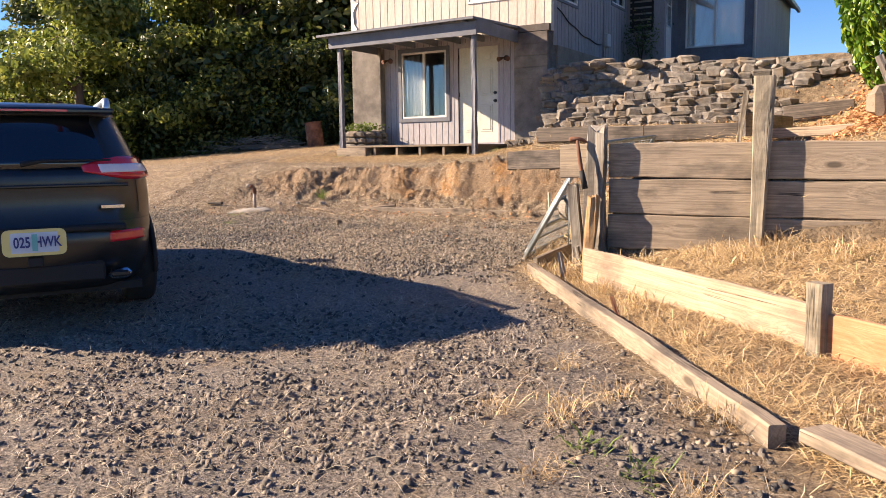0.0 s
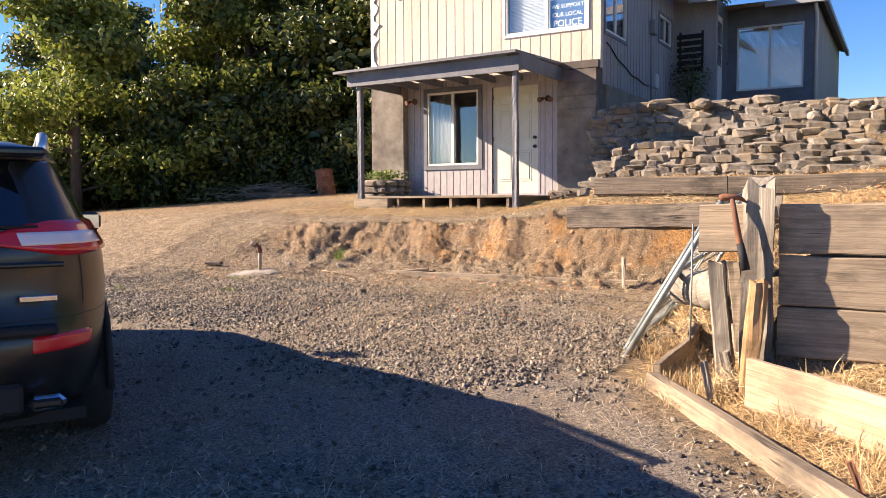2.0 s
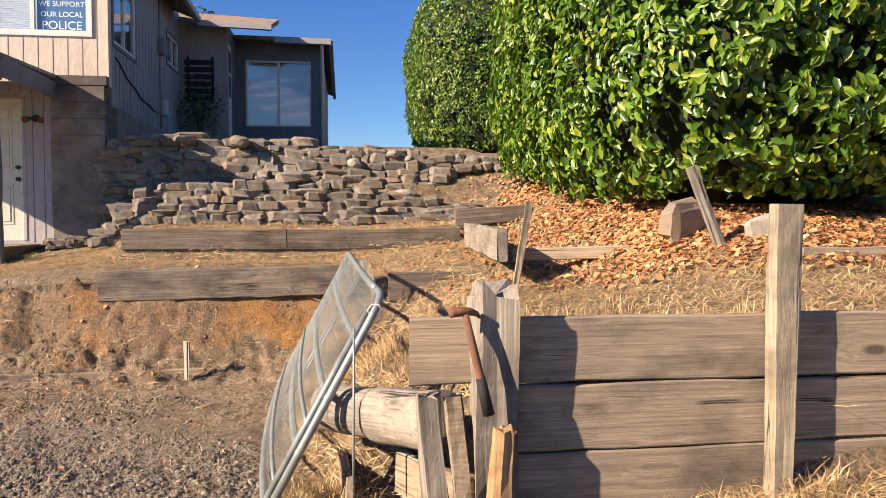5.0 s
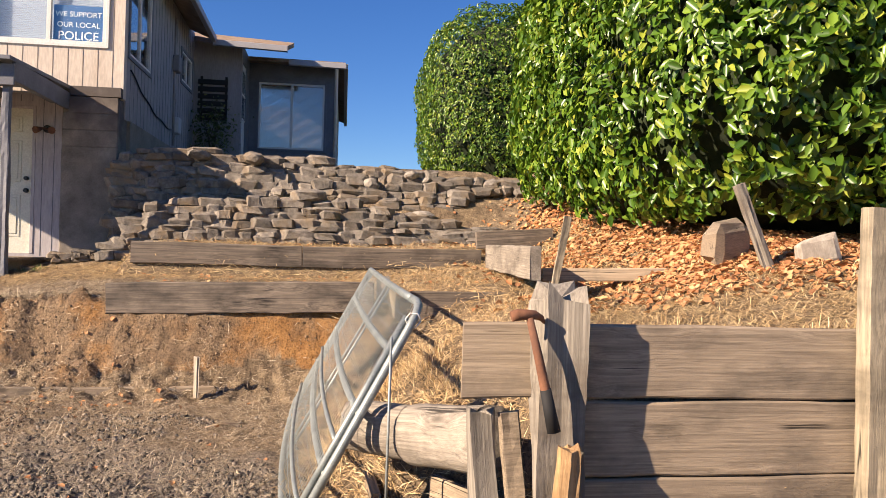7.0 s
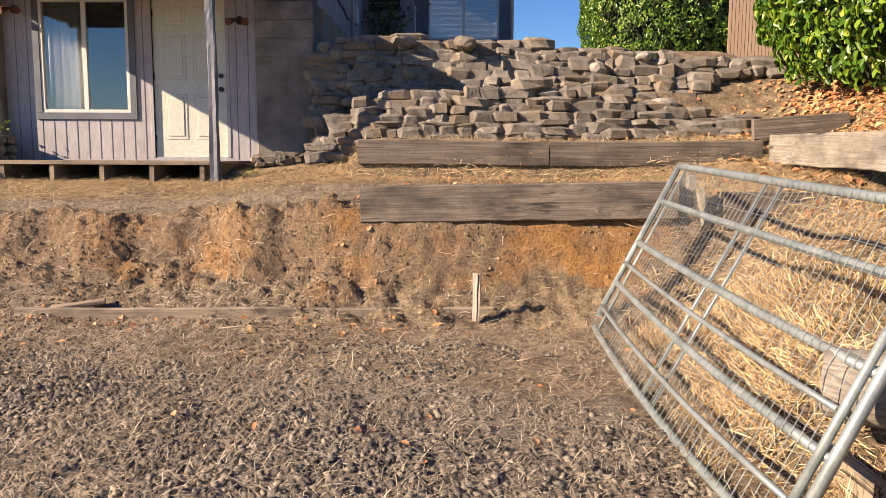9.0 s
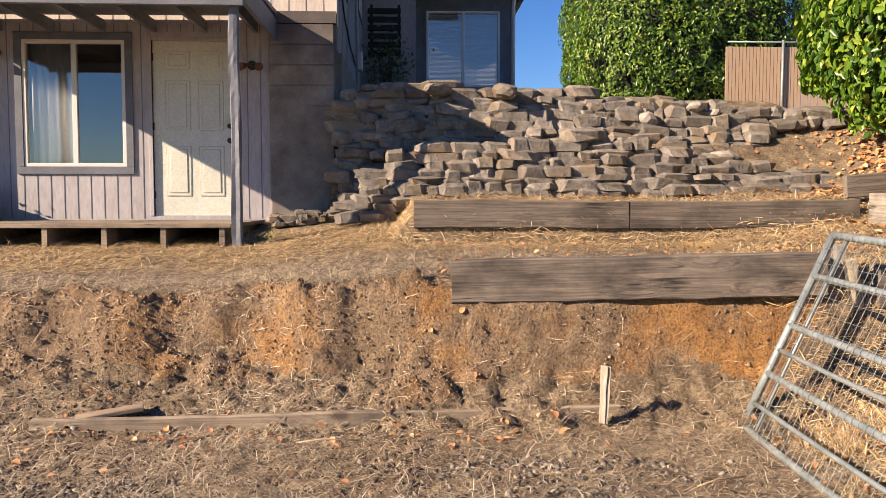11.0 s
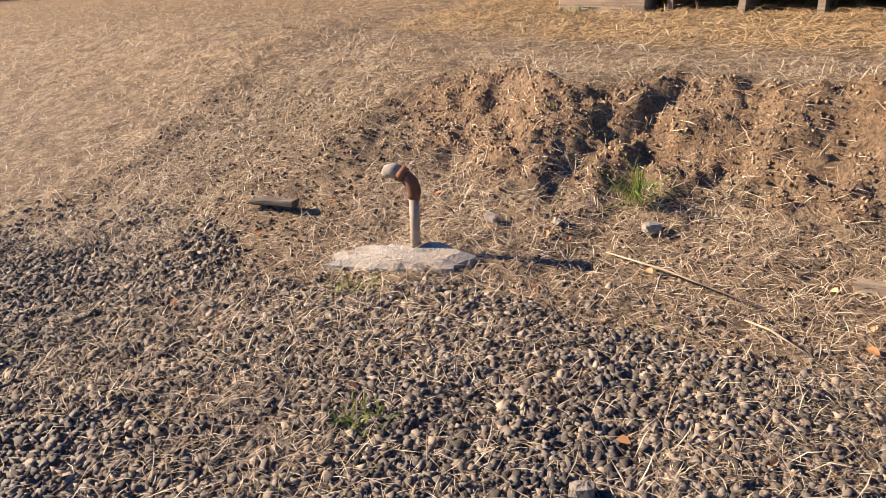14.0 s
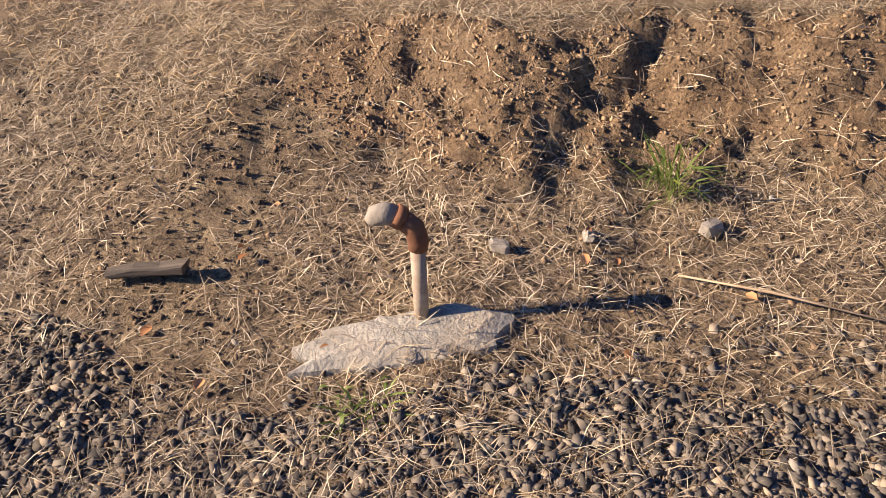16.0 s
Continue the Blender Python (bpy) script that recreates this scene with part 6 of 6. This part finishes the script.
x, y = spread(rng, 52000, -24, -10.5, 11.2, 23)
x2, y2 = spread(rng, 34000, -16, -10.6, 8.4, 13.2)
strawed("verge_straw", "trampled grey-brown straw at the edge of the lawn", x2, y2, 0.04, 0.15, 0.0035, STRAW, rng, 0.35)
strawed("lawn_straw", "dry yellow mown lawn", x, y, 0.05, 0.14, 0.005, GOLD_STRAW, rng, 0.5)


def tufts(name, label, centres, per, spread_r, lo, hi, width, material, rng, rise=1.6):
    c = np.repeat(np.array(centres, float), per, 0)
    x, y = c[:, 0] + rng.normal(0, spread_r, len(c)), c[:, 1] + rng.normal(0, spread_r, len(c))
    return strawed(name, label, x, y, lo, hi, width, material, rng, rise)


cl = [(-3.05 + t * 2.5 + rng.uniform(0.1, 0.3), 7.27 - t * 3.04 + rng.uniform(0.1, 0.3)) for t in rng.uniform(0, 1, 12)]
cl += [(-1.25 + rng.normal(0, 0.3), 4.2 + rng.normal(0, 0.3)) for _ in range(9)]
cl += [(rng.uniform(-3.5, -2.6), rng.uniform(8.0, 10.7)) for _ in range(70)] + [(rng.uniform(-3.1, -2.5), rng.uniform(6.9, 7.9)) for _ in range(26)]
cl += [(rng.uniform(-2.2, 1.5), rng.uniform(6.6, 7.15)) for _ in range(30)] + [(rng.uniform(-2.2, 1.8), rng.uniform(7.5, 8.2)) for _ in range(40)]
tufts("dry_tufts", "tall dry straw-coloured grass tufts", cl, 90, 0.06, 0.06, 0.24, 0.004, GOLD_STRAW, rng)
tufts("green_tuft", "small bright green grass tuft on the bank", [(-8.77, 11.27)], 70, 0.02, 0.18, 0.40, 0.007, GREEN_BLADE, rng, 3.0)
tufts("green_weeds", "sparse green weeds by the porch and gravel edge", [(-7.0, 14.2), (-6.95, 14.35), (-10.3, 13.75), (-8.0, 14.15), (-8.6, 14.2), (-9.2, 14.2), (-7.5, 14.15), (-1.3, 3.9), (-1.0, 3.75), (-6.6, 15.45), (-9.65, 10.1), (-9.0, 9.3), (-10.6, 8.9)], 45, 0.05, 0.04, 0.15, 0.009, GREEN_BLADE, rng, 1.4)


def leaf_litter(name, label, x, y, size, rng, lift=0.012):
    n = len(x)
    nrm = slope_frame(x, y)
    pts = np.stack([x, y, sample_grid("z", x, y) + lift + rng.uniform(0, 0.03, n)], 1)
    v, f = leaf_mesh(pts, nrm * 1.6, size, rng, 0.75, 0.16, 0.45)
    return tagged(new(name, mesh_from(name, v, f, DRY_LEAF)), label, "fallen leaves", kind="stuff")


x, y = spread(rng, 85000, -2.2, 3.4, 8.6, 16.0)
dens = np.exp(-((x - 0.3 - 0.15 * (y - 11)) / 1.15) ** 2) * sm(8.6, 10.2, y + 0.5 * x) * sm(16.2, 14.5, y)
k = rng.uniform(0, 1, len(x)) < dens * (0.7 + 0.5 * patchy(x, y, 1.2, 3.0)) * 1.2
leaf_litter("fallen_leaves", "rust-orange fallen leaves under the hedge", x[k], y[k], 0.066, rng)
x, y = spread(rng, 420, -5.4, -0.5, 11.4, 14.4)
x2, y2 = spread(rng, 70, -10.5, -3.5, 8.6, 11.6)
x3, y3 = spread(rng, 60, -3.6, -3.0, 9.9, 11.0)
x4, y4 = rng.uniform(-7.6, -4.6, 60), rng.normal(10.85, 0.1, 60)
leaf_litter("stray_leaves", "scattered brown leaves on terraces and drive", np.concatenate([x, x2, x3, x4]), np.concatenate([y, y2, y3, y4]), 0.045, rng)
for k, (x, y, ln, a) in enumerate(((-8.74, 10.82, 0.75, -12), (-6.2, 10.75, 0.35, 4), (-8.05, 10.55, 0.3, -30), (-4.2, 10.1, 0.3, 20))):
    p0 = Vector((x, y, ground_z(x, y) + 0.03))
    q = (x + ln * math.cos(radians(a)), y + ln * math.sin(radians(a)))
    p1 = Vector((*q, ground_z(*q) + 0.03))
    solid("stick", tube(bmesh.new(), [p0, p0.lerp(p1, 0.4) + Vector((0, 0, 0.015)), p1], [0.0035, 0.005, 0.003], 6), FRESH_BOARD, "thin bleached stick lying on the ground", "stick", "sticks")
for k, (x, y, sx, m) in enumerate(((-9.36, 10.82, 0.07, PALE_STONE), (-8.62, 11.08, 0.09, PALE_STONE), (-9.05, 10.95, 0.07, PALE_STONE), (-7.25, 9.75, 0.12, STONE), (-8.2, 9.35, 0.08, STONE))):
    me = rock(400 + k)
    me.materials.append(m)
    ob = tagged(new("rock", me), "small pale stone on the bank" if m is PALE_STONE else "dark clod of earth on the drive", "stone")
    ob.matrix_basis = pose(x, y, ground_z(x, y) + sx * 0.25, 10, 5, k * 50) @ Matrix.Diagonal((sx, sx * 0.7, sx * 0.6, 1))
sc = board("bark_scrap", (-10.68, 10.45, ground_z(-10.68, 10.45) + 0.02), (-10.42, 10.52, ground_z(-10.42, 10.52) + 0.03), 0.03, 0.06, DARK_BOARD, "dark scrap of rotten wood on the slope", 71, rough=0.012)
for k, (x, y, z, s, a) in enumerate(((-0.25, 10.0, 2.0, 0.42, 20), (0.18, 9.5, 1.92, 0.30, -15))):
    me = rock(500 + k)
    me.materials.append(PALE_STONE if k else OLD_BOARD)
    ob = tagged(new("rubble_block", me), "broken concrete block among the leaves", "block", "rubble under the hedge")
    ob.matrix_basis = pose(x, y, z, 10, -12, a) @ Matrix.Diagonal((s, s * 0.35, s * 0.75, 1))
